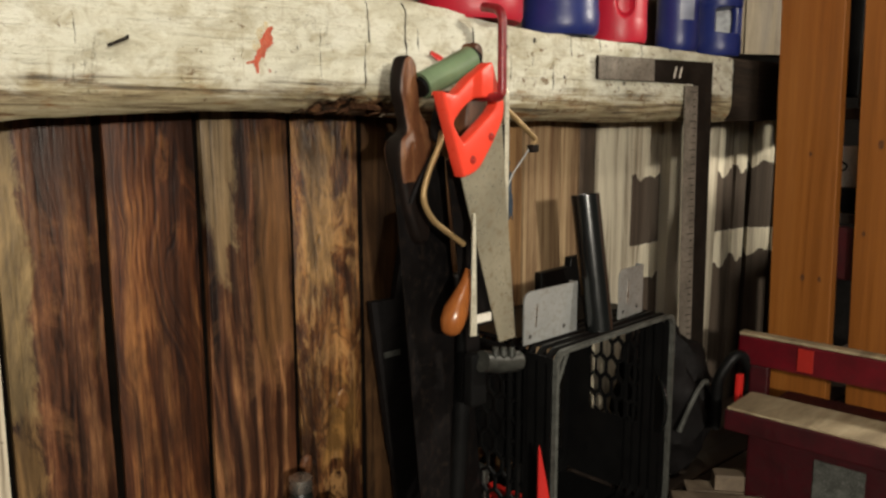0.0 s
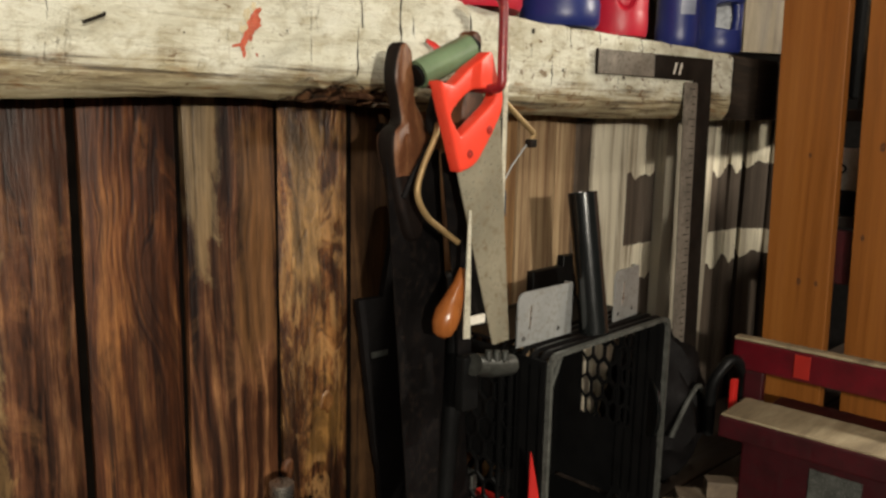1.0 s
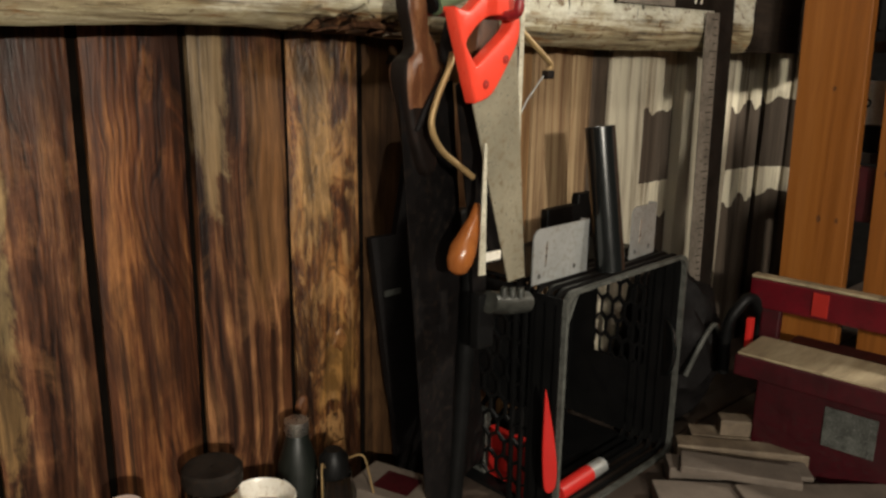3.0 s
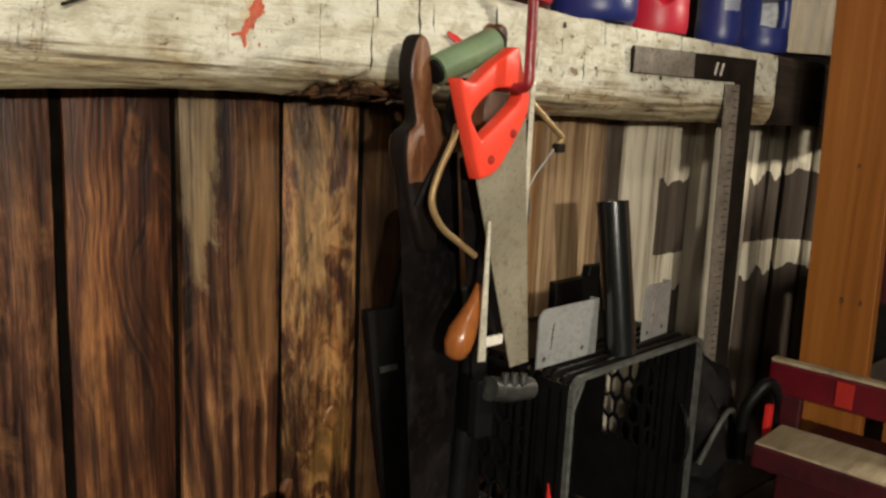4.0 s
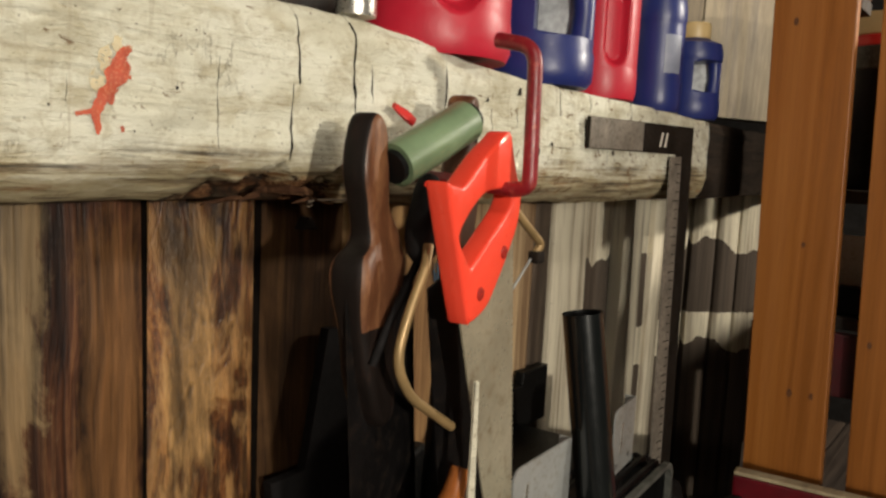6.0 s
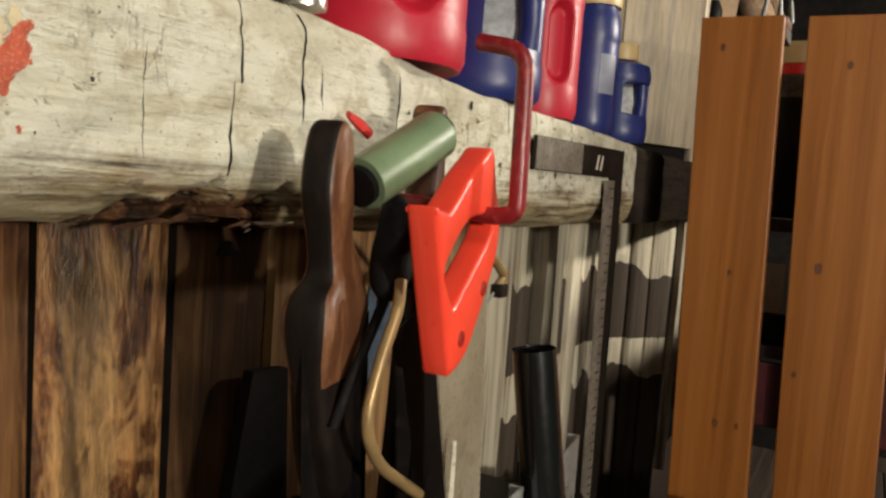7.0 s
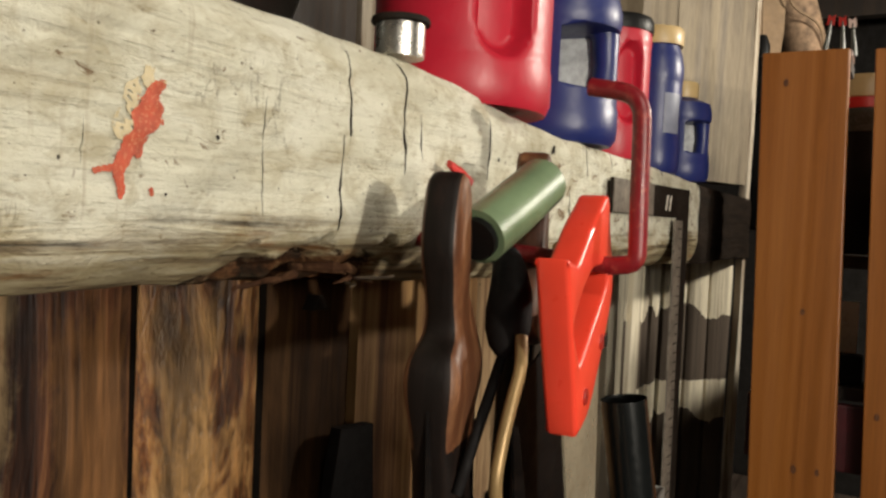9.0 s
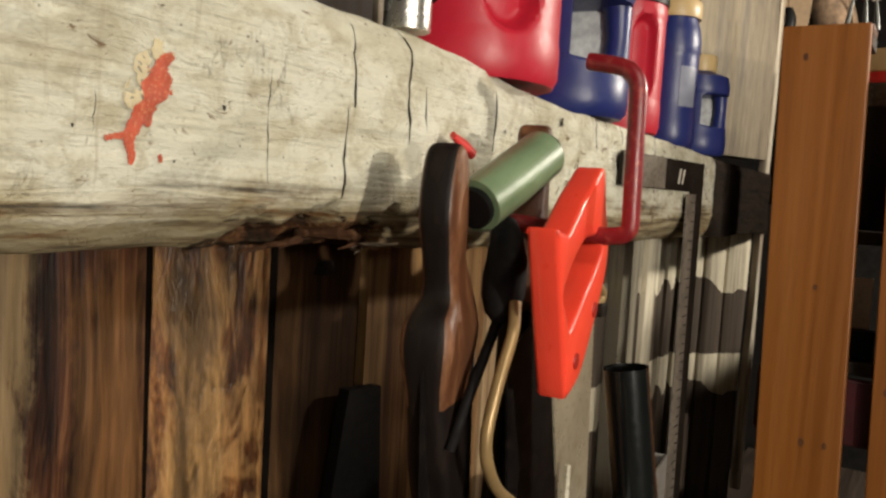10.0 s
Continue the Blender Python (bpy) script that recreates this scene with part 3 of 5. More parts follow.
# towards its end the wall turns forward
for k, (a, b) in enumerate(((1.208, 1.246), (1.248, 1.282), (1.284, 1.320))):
    turned = plank("plank", 0.0, (b - a) * 1.345, 0.06, 1.616, 0.0, SHADOW_PAINTED, wall, seed=40 + k)
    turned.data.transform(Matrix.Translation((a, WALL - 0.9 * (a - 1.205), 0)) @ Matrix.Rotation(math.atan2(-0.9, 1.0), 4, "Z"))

def plank_knot(x, z, r, tall, material):
    """A knot standing a little proud of its plank."""
    ring = [(0.0005, 0.0012), (r * 0.45, 0.0022), (r * 0.8, 0.0018), (r, 0.0004), (r * 1.2, -0.004)]
    bm = lathe(ring, 18, m=Matrix.Translation((x, WALL + 0.0035, z)) @ Matrix.Rotation(radians(90), 4, "X"), squash=(1.0, tall))
    for v in bm.verts:
        v.co += Vector((1, 0, 1.4)) * (0.004 * noise.noise((v.co.x * 120, v.co.z * 120, 3)))
    part("knot", bm, material, wall, smooth=True)


for x, z, r, tall, material in [(-0.252, 1.258, 0.009, 1.3, KNOT), (0.118, 1.225, 0.010, 1.6, AMBER_KNOT), (0.060, 1.148, 0.007, 2.0, KNOT), (-0.045, 1.385, 0.006, 2.6, RB_KNOT)]:
    plank_knot(x, z, r, tall, material)

# the log: flat-hewn, whitewashed, its lower edge rotted and rounded
CHECKS = [(-0.231, 1.668, 1.698, 0.0008, 0.0003), (-0.071, 1.660, 1.690, 0.0004, 0.00022), (0.022, 1.643, 1.703, 0.0012, 0.0003), (0.081, 1.637, 1.690, 0.004, 0.0011), (0.086, 1.688, 1.738, 0.003, 0.0011), (0.140, 1.672, 1.740, 0.005, 0.0015),
          (0.1595, 1.684, 1.711, 0.003, 0.0010), (0.249, 1.676, 1.726, 0.003, 0.0012), (0.318, 1.655, 1.692, 0.003, 0.0008), (0.360, 1.672, 1.694, 0.003, 0.0009), (0.400, 1.640, 1.684, 0.003, 0.0010), (0.436, 1.690, 1.738, 0.003, 0.0008), (0.500, 1.700, 1.738, 0.003, 0.0010), (0.545, 1.640, 1.662, 0.002, 0.0008), (0.600, 1.690, 1.738, 0.003, 0.0010), (0.680, 1.703, 1.738, 0.003, 0.0010)]  # place, foot, head, depth, half width


def log_bottom(x):
    return 1.603 + 0.011 * math.exp(-((x + 0.04) / 0.21) ** 2) + 0.004 * noise.noise((x * 4, 0, 5)) + 0.0025 * noise.noise((x * 25, 0, 1))


def log_top(x):
    knees = ((-9.0, 1.746), (0.16, 1.7465), (0.21, 1.741), (0.26, 1.733), (0.38, 1.724), (0.55, 1.721), (0.90, 1.713), (9.0, 1.713))
    base = next(a[1] + (b[1] - a[1]) * (x - a[0]) / (b[0] - a[0]) for a, b in zip(knees, knees[1:]) if x <= b[0])
    return base + 0.0015 * noise.noise((x * 5, 3, 0)) + 0.0014 * noise.noise((x * 30, 2, 0))


def log_front(x, z):
    """How far forward the log's face stands at that place along the wall and that height."""
    s = (z - log_bottom(x)) / (log_top(x) - log_bottom(x))
    y = 0.0635 - 0.010 * max(0.0, min(1.0, (x - 0.3) / 0.3)) + 0.003 * noise.noise((x * 1.5, z * 2, 2.2)) + 0.0022 * noise.noise((x * 14, z * 40, 0.7)) + 0.0010 * noise.noise((x * 40, z * 130, 3.3))
    low = max(0.0, 1 - s / 0.30) * max(0.0, min(1.0, (0.90 - x) / 0.03))
    y += 0.030 * low ** 2.4 + 0.007 * low * noise.noise((x * 22, z * 50, 8.8))
    top = max(0.0, (s - 0.86) / 0.14)
    y += (0.014 - 0.011 * max(0.0, min(1.0, (x - 0.15) / 0.1))) * min(1, top) ** 2
    ragged = 0.15 + 0.09 * noise.noise((x * 34, 0, 6)) + 0.03 * noise.noise((x * 110, z * 60, 2))
    rot = math.exp(-((x - 0.08) / 0.065) ** 4) * max(0.0, min(1, (ragged - s) / 0.03))
    y += 0.030 * rot * (0.75 + 0.8 * noise.noise((x * 70, z * 90, 1)))
    return y


def build_log():
    xs = set()
    x = -1.6
    while x < 1.335:
        xs.add(round(x, 4))
        x += 0.0025 if 0.0 < x < 0.16 else 0.005 if -0.35 < x < 0.6 else 0.012
    for c, *_, w in CHECKS:
        for d in (-0.002, -w, 0.0, w, 0.002):
            xs.add(round(c + d, 5))
    xs = sorted(xs)
    n = 50
    bm = bmesh.new()
    rows = []
    for x in xs:
        col = []
        z0, z1 = log_bottom(x), log_top(x)
        for j in range(n + 1):
            z = z0 + (z1 - z0) * j / n
            xx, deep = x, 0.0
            for c, a, b, d, half in CHECKS:
                if abs(x - c) < 0.0021:
                    w = max(0.0, min(1, (z - a) / 0.014)) * (max(0.0, min(1, (b - z) / 0.012)) if b < 1.73 else 1)
                    if abs(x - c) < 0.0019:
                        deep = max(deep, w * d * (2.4 if abs(x - c) < 1e-5 else 0.0))
                        xx = c + (x - c) * (0.2 + 0.8 * w) * (0.75 + 1.1 * noise.noise((c * 7, z * 90, 9)))
                    xx += 0.0014 * noise.noise((c * 9, z * 40, 4)) + 0.0008 * noise.noise((c * 9, z * 330, 2)) + 0.0004 * noise.noise((c * 5, z * 900, 7))
            col.append(bm.verts.new((xx, log_front(x, z) + deep, z)))
        col.insert(0, bm.verts.new((x, WALL + 0.06, z0 + 0.004)))
        col.append(bm.verts.new((x, 0.10, z1 + 0.002)))
        col.append(bm.verts.new((x, 0.335, z1 + 0.002)))
        col.append(bm.verts.new((x, 0.335, z0 + 0.01)))
        rows.append(col)
    for p, q, lo, hi in zip(rows, rows[1:], xs, xs[1:]):
        for j in range(len(p)):
            k = (j + 1) % len(p)
            f = bm.faces.new((p[j], p[k], q[k], q[j]))
            f.material_index = int(0 < j < len(p) - 4 and any(a + 0.002 < p[j].co.z < b and c - half - 1e-5 < lo and hi < c + half + 1e-5 for c, a, b, _, half in CHECKS))
    bm.faces.new(rows[0])
    bm.faces.new(rows[-1])
    return bm


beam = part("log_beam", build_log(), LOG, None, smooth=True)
# crack walls take a near-black colour, the shade inside painted on
beam.data.materials.append(GAP_BLACK)
tagged(beam, "thick hewn log with cracked old whitewash and rotted brown lower edge", "beam", kind="structure")


def blot(name, cells, material, label, lift=0.0011, step=0.0012):
    """Dried paint on the log: small cells that follow its face wherever the given test holds."""
    bm = bmesh.new()
    (x0, x1), (z0, z1), inside = cells
    seen = {}

    def vert(i, j):
        if (i, j) not in seen:
            x, z = x0 + i * step, z0 + j * step
            seen[i, j] = bm.verts.new((x, log_front(x, z) - lift, z))
        return seen[i, j]
    for i in range(int((x1 - x0) / step)):
        for j in range(int((z1 - z0) / step)):
            if inside(x0 + (i + 0.5) * step, z0 + (j + 0.5) * step):
                bm.faces.new((vert(i, j), vert(i + 1, j), vert(i + 1, j + 1), vert(i, j + 1)))
    return part(name, bm, material, beam, label)


def near(x, z, a, b, r):
    ax, az, bx, bz = *a, *b
    t = max(0, min(1, ((x - ax) * (bx - ax) + (z - az) * (bz - az)) / ((bx - ax) ** 2 + (bz - az) ** 2)))
    return math.hypot(x - ax - t * (bx - ax), z - az - t * (bz - az)) < r * (1 + 0.6 * noise.noise((x * 160, z * 160, 1.5)))


SPLASH = [((-0.0395, 1.697), (-0.0415, 1.688), 0.0038), ((-0.041, 1.689), (-0.050, 1.674), 0.0050), ((-0.050, 1.674), (-0.056, 1.664), 0.0030), ((-0.0555, 1.664), (-0.0545, 1.6535), 0.0017), ((-0.056, 1.665), (-0.066, 1.6625), 0.0013), ((-0.041, 1.6565), (-0.0405, 1.655), 0.0009)]
blot("paint_splash", ((-0.075, -0.030), (1.645, 1.705), lambda x, z: any(near(x, z, a, b, r) for a, b, r in SPLASH)), ORANGE_PAINT, "dried splash of orange-red paint", step=0.0006)
blot("paint_smear", ((-0.075, -0.030), (1.662, 1.706), lambda x, z: near(x, z, (-0.053, 1.682), (-0.044, 1.696), 0.0078) and noise.noise((x * 170, z * 170, 6)) + 0.7 * noise.noise((x * 520 + z * 200, z * 420, 2)) > -0.12), YELLOW_PAINT, "thin ochre paint rubbed into the coat", lift=0.0010, step=0.0004)
blot("paint_fringe", ((-0.075, -0.030), (1.648, 1.706), lambda x, z: any(near(x, z, a, b, r * 1.25) for a, b, r in SPLASH[:4]) and noise.noise((x * 260 - z * 260, (x + z) * 90, 3)) + 0.5 * noise.noise((x * 420, z * 420, 2)) > 0.20), ORANGE_PAINT, "broken dry-brushed fringe of the splash", lift=0.0009, step=0.0005)


def nail_hole(x, z, r):
    bm = bmesh.new()
    c = bm.verts.new((x, log_front(x, z) - 0.0008, z))
    ring = [bm.verts.new((x + r * math.cos(a) * (0.9 + 0.9 * noise.noise((a, x * 90, 1))), log_front(x, z) - 0.0012, z + r * math.sin(a) * (1.0 + 0.9 * noise.noise((a, z * 90, 5))))) for a in [6.283 * k / 9 for k in range(9)]]
    for k in range(9):
        bm.faces.new((c, ring[k], ring[(k + 1) % 9]))
    part("nail_hole", bm, CRACK, beam)


for x, z, r in [(-0.007, 1.681, 0.0014), (-0.081, 1.666, 0.0008), (0.361, 1.712, 0.0035), (0.31, 1.70, 0.002), (-0.115, 1.671, 0.001), (-0.034, 1.655, 0.0007), (0.262, 1.695, 0.0016), (0.42, 1.665, 0.0022), (0.555, 1.66, 0.003)]:
    nail_hole(x, z, r)

def torn_fibre(x0, x1, z0, z1, r, arch, material, name="torn_fibre"):
    """A strip of rotten wood along the log, thick in the middle and pointed at both ends."""
    pts, radii = [], []
    for k in range(9):
        q = k / 8
        x = x0 + (x1 - x0) * q
        z = z0 + (z1 - z0) * q + arch * math.sin(math.pi * q) + 0.0012 * noise.noise((x * 140, z0 * 300, 3))
        pts.append((x, log_front(x, 1.630) + 0.0035 + 0.003 * noise.noise((x * 90, z0 * 200, 5)), z))
        radii.append(max(0.0004, r * math.sin(math.pi * (0.04 + 0.92 * q)) ** 0.7 * (1 + 0.5 * noise.noise((x * 200, z0 * 500, 1)))))
    part(name, tube(pts, r, 7, radii=radii, flat=0.8), material, beam)


for k, (x0, x1, z0, z1, r, arch) in enumerate(((0.055, 0.105, 1.6125, 1.6165, 0.0026, 0.005), (0.072, 0.124, 1.6170, 1.6125, 0.0030, 0.006), (0.094, 0.138, 1.6110, 1.6095, 0.0020, 0.004), (0.022, 0.060, 1.6110, 1.6140, 0.0016, 0.003))):
    torn_fibre(x0, x1, z0, z1, r, arch, ROTTEN)
torn_fibre(0.108, 0.148, 1.6085, 1.6135, 0.0011, 0.001, OFFCUT, "splinter")

nail = thing("bent_nail", "bent rusty nail driven into the log", "nail", at=(-0.195, 0.058, 1.676))
under(part("shank", tube([(-0.184, 0.068, 1.682), (-0.189, 0.055, 1.679), (-0.207, 0.053, 1.671)], 0.0015, 8), RUST, nail, smooth=True), nail)

# boards above the log
upper = thing("wall_upper", "boards above the log, dark brown and pale grey", "wall", kind="structure")
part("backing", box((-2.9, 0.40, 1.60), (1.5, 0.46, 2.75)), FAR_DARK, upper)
for k, (x0, x1, y, mat) in enumerate([(-1.6, -1.3, 0.34, DARK_TIMBER), (-1.29, -1.0, 0.345, DARK_TIMBER), (-0.99, -0.7, 0.34, DARK_TIMBER), (-0.69, -0.4, 0.345, DARK_TIMBER), (-0.39, -0.12, 0.34, DARK_TIMBER), (-0.11, 0.13, 0.34, DARK_TIMBER), (0.135, 0.20, 0.335, DARK_TIMBER), (0.205, 0.24, 0.34, DARK_TIMBER), (0.245, 0.46, 0.34, DARK_TIMBER), (0.465, 0.66, 0.34, WHITER), (0.665, 0.86, 0.30, WHITER), (0.865, 1.06, 0.24, GREY_BROWN)]):
    plank("plank", x0, x1, 1.735, 2.72, y, mat, upper, seed=60 + k)
post = thing("corner_post", "weathered grey post standing on the log with pale worn edge", "post", kind="structure")
plank("board", 0.90, 1.10, 1.739, 2.72, 0.150, WEATHERED, post, thick=0.05, seed=81)
turned = plank("board", 0.0, 0.236, 1.739, 2.72, 0.0, WEATHERED, post, thick=0.05, seed=82)
turned.data.transform(Matrix.Translation((1.102, 0.150, 0)) @ Matrix.Rotation(math.atan2(-0.088, 0.219), 4, "Z"))
edge_strip = plank("edge_strip", 1.319, 1.346, 1.10, 2.70, 0.060, WHITER, None, thick=0.012, seed=83)
tagged(edge_strip, "pale worn edge board closing the plank wall", "trim", kind="structure")

floor = part("floor", box((-3.0, -4.2, -0.05), (4.2, 2.2, 0.05)), FAR_DARK)
tagged(floor, "dark cellar floor", "floor", kind="structure")
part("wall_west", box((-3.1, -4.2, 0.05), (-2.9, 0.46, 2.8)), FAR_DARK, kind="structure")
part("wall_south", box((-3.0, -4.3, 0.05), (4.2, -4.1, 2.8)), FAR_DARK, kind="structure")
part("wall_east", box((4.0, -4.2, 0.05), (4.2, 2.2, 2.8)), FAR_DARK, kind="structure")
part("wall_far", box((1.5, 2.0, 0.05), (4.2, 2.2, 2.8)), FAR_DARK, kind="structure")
bm = box((-3.0, -4.2, 2.75), (4.2, 2.2, 2.85))
for k in range(9):
    box((-2.6 + 0.75 * k, -4.1, 2.56), (-2.53 + 0.75 * k, 2.0, 2.75), bm=bm)
part("ceiling", bm, DARK_TIMBER, kind="structure")

# ---- workbench ----
BENCH_Z = 0.99
bench = thing("workbench", "dark dirty wooden workbench along the plank wall", "workbench", at=(0.2, -0.2, 0.05))


for k in range(4):
    under(part("board", box((-1.5, -0.52 + 0.172 * k, BENCH_Z - 0.035), (2.0, -0.352 + 0.172 * k, BENCH_Z - 0.0005 * k), 0.003), BENCH, bench), bench)
for x in (-1.45, 1.9):
    for y in (-0.48, 0.10):
        under(part("leg", box((x - 0.04, y - 0.04, 0.05), (x + 0.04, y + 0.04, BENCH_Z - 0.035), 0.004), BENCH, bench), bench)

# ---- things on the log ----
def jug_profile(r, h, neck, cap):
    return [(0.001, 0), (r * 0.9, 0), (r * 0.985, 0.006), (r, 0.016), (r, h * 0.22), (r * 0.975, h * 0.24), (r * 0.975, h * 0.31), (r * 0.972, h * 0.315), (r * 0.972, h * 0.345), (r * 0.972, h * 0.5), (r * 0.972, h * 0.665), (r * 0.972, h * 0.695), (r * 0.975, h * 0.70), (r, h * 0.73), (r, h * 0.80), (r * 0.93, h * 0.90), (neck, h * 0.965), (neck, h)]


def grip_jug(name, x, y, r, h, turn, body_mat, cap_mat, label, cap_r, cap_h, handle=True, tag=True, squash=(1, 0.95), tag_at=50):
    """A plastic jug: ribbed body, grip recess with a bar across it, a paler label, and a screw cap."""
    j = thing(name, label, "jug", at=(x, y, log_top(x) + 0.003), group="plastic jugs on the log")
    m = Matrix.Rotation(radians(turn), 4, "Z")
    bm = lathe(jug_profile(r, h, cap_r * 0.92, 0), 48, squash=squash)
    # the grip: one side is cut back so that fingers pass behind the handle
    for v in bm.verts:
        if handle and h * 0.33 < v.co.z < h * 0.68 and v.co.x > -0.08 * r:
            v.co.x = -0.08 * r
    bmesh.ops.transform(bm, matrix=m, verts=bm.verts)
    part("body", bm, body_mat, j, smooth=True)
    if handle:
        bar = [m @ Vector((r * q, 0, h * zz)) for q, zz in ((0.66, 0.26), (0.745, 0.34), (0.765, 0.5), (0.745, 0.67), (0.66, 0.75))]
        part("handle", tube(bar, r * 0.24, 16, radii=[r * 0.30, r * 0.23, r * 0.20, r * 0.23, r * 0.30]), body_mat, j, smooth=True)
        bm = box((r * -0.10, r * 0.10, h * 0.325), (r * 0.62, r * 0.16, h * 0.685), 0.002)
        bmesh.ops.transform(bm, matrix=m, verts=bm.verts)
        part("grip_wall", bm, GRIP_PALE, j, "pale inner wall of the grip")
    if tag:
        bm = bmesh.new()
        vs = []
        for zz in (h * 0.30, h * 0.60):
            vs.append([bm.verts.new(m @ Vector((squash[0] * r * 0.985 * math.cos(a), squash[1] * r * 0.985 * math.sin(a), zz))) for a in [radians(tag_at + 6 * q) for q in range(8)]])
        for q in range(7):
            bm.faces.new((vs[0][q], vs[0][q + 1], vs[1][q + 1], vs[1][q]))
        part("label", bm, LABEL_GREY, j, "worn pale grey label")
    part("cap", lathe([(0.001, 0), (cap_r, 0), (cap_r * 1.02, cap_h * 0.15), (cap_r * 1.02, cap_h * 0.8), (cap_r * 0.95, cap_h), (0.001, cap_h)], 36, m=Matrix.Translation((0, 0, h - 0.004))), cap_mat, j, smooth=True)
    return j


def coffee_can(name, x, y, r, h, turn, label, cap_mat):
    """A red plastic coffee canister with a moulded hand grip on one side."""
    j = thing(name, label, "canister", at=(x, y, log_top(x) + 0.003), group="plastic jugs on the log")
    bm = lathe([(0.001, 0.004), (r * 0.86, 0.004), (r * 0.95, 0), (r, 0.008), (r, 0.03), (r * 0.99, 0.034)] + [(r * 0.986, 0.036 + (h * 0.86 - 0.036) * k / 56) for k in range(57)] + [(r, h * 0.88), (r, h - 0.008), (r * 0.97, h)], 128)
    for v in bm.verts:
        a = math.atan2(v.co.y, v.co.x)
        dz = max(0.0, h * (0.31 if r > 0.05 else 0.40) - v.co.z, v.co.z - h * 0.74) / (h * 0.11)
        g = min(1.0, max(0.0, 1.40 - math.hypot(a / 0.27, dz)) / 0.65)
        v.co.x -= 0.26 * r * g * g * (3 - 2 * g)
    bmesh.ops.transform(bm, matrix=Matrix.Rotation(radians(turn), 4, "Z"), verts=bm.verts)
    part("body", bm, RED_JUG, j, smooth=True)
    for lo, hi, a0, a1 in ((0.80, 0.86, 176, 206), (0.72, 0.755, 184, 206)):
        if r > 0.05:
            bm = bmesh.new()
            ring = [[bm.verts.new((r * 0.997 * math.cos(radians(a)), r * 0.997 * math.sin(radians(a)), h * zz)) for a in range(a0, a1, 3)] for zz in (lo, hi)]
            for p, q, u, w in zip(ring[0], ring[0][1:], ring[1][1:], ring[1]):
                bm.faces.new((p, q, u, w))
            part("print", bm, PINK, j, "faded pale bar of print")
    part("lid", lathe([(0.001, 0), (r * 1.02, 0), (r * 1.03, 0.004), (r * 1.03, 0.012), (r * 0.98, 0.016), (0.001, 0.014)], 48, m=Matrix.Translation((0, 0, h - 0.004))), cap_mat, j, smooth=True)
    return j


coffee_can("coffee_canister", 0.290, 0.112, 0.0705, 0.200, -124, "large glossy red plastic canister with moulded grip on the log", BLACK)
grip_jug("blue_jug", 0.459, 0.099, 0.057, 0.156, -63, BLUE_JUG, LABEL_GREY, "blue plastic jug with grip handle and grey lid", 0.034, 0.02, tag=False)
coffee_can("coffee_canister", 0.595, 0.0965, 0.045, 0.142, -128, "smaller red plastic canister with black lid", BLACK)
grip_jug("blue_jug", 0.755, 0.091, 0.038, 0.165, -140, BLUE_JUG, TAN_CAP, "blue plastic jug with wide tan lid", 0.034, 0.022, handle=False, tag_at=-2)
grip_jug("blue_jug", 0.871, 0.083, 0.042, 0.120, -62, BLUE_JUG, TAN_CAP, "small blue plastic jug with handle and tan cap", 0.022, 0.022, tag=False)
tin = thing("small_tin", "small bare metal tin with dark flanged lid on the log", "tin", at=(0.158, 0.082, log_top(0.158) + 0.002))
part("body", lathe([(0.001, 0), (0.0152, 0), (0.0155, 0.002), (0.0155, 0.021), (0.001, 0.021)], 32), STEEL, tin, smooth=True)
part("lid", lathe([(0.0155, 0.020), (0.0185, 0.021), (0.0188, 0.0225), (0.0180, 0.0245), (0.014, 0.025), (0.001, 0.025)], 32), RUST, tin, smooth=True)
drum = thing("round_tin", "dark green round tin lying on its side on the log", "tin", at=(0.09, 0.25, 1.83))
part("body", lathe([(0.001, 0), (0.085, 0), (0.09, 0.004), (0.09, 0.07), (0.085, 0.074), (0.001, 0.074)], 48, m=Matrix.Rotation(radians(90), 4, "X")), DARK_GREEN, drum, smooth=True)

# ---- red hook and the saws on it ----
hook = thing("screw_hook", "large red-painted steel hook screwed into the log", "hook", at=(0.13, 0.06, 1.63))
under(part("shank", tube([(0.166, 0.110, 1.640), (0.163, -0.060, 1.629)], 0.0050, 14), RED_PAINT, hook, smooth=True), hook)
under(part("hook_rod", tube(rounded([(0.1630, -0.0595, 1.629), (0.1635, -0.0735, 1.631), (0.1655, -0.071, 1.722), (0.1666, -0.041, 1.7275)], 0.014, 6), 0.0051, 14), RED_PAINT, hook, smooth=True), hook)

OS = axes((0.0925, -0.0555, 1.6245), (0.9935, 0.1135))
saw = thing("hand_saw", "hand saw with bright orange plastic handle hanging from the red hook", "hand saw", at=(0.14, -0.045, 1.6))
outline = smooth_loop([(-0.006, 0.006), (-0.004, 0.0085), (0.004, 0.0080), (0.013, 0.0072), (0.023, 0.0135), (0.041, 0.0265), (0.060, 0.037), (0.070, 0.0425), (0.076, 0.040), (0.084, 0.021), (0.093, 0.006), (0.096, -0.004), (0.093, -0.020), (0.080, -0.040), (0.066, -0.058), (0.053, -0.072), (0.040, -0.078), (0.030, -0.080), (0.026, -0.077), (0.011, -0.039)], 4)
opening = smooth_loop([(0.011, -0.023), (0.020, -0.012), (0.032, -0.003), (0.045, 0.003), (0.062, 0.0045), (0.078, 0.0045), (0.083, -0.001), (0.074, -0.012), (0.051, -0.028), (0.029, -0.043), (0.025, -0.042), (0.017, -0.033)], 4)
under(part("handle", plate(outline, 0.0165, OS, [opening], 0.0024), ORANGE, saw, smooth=True), saw)
teeth = []
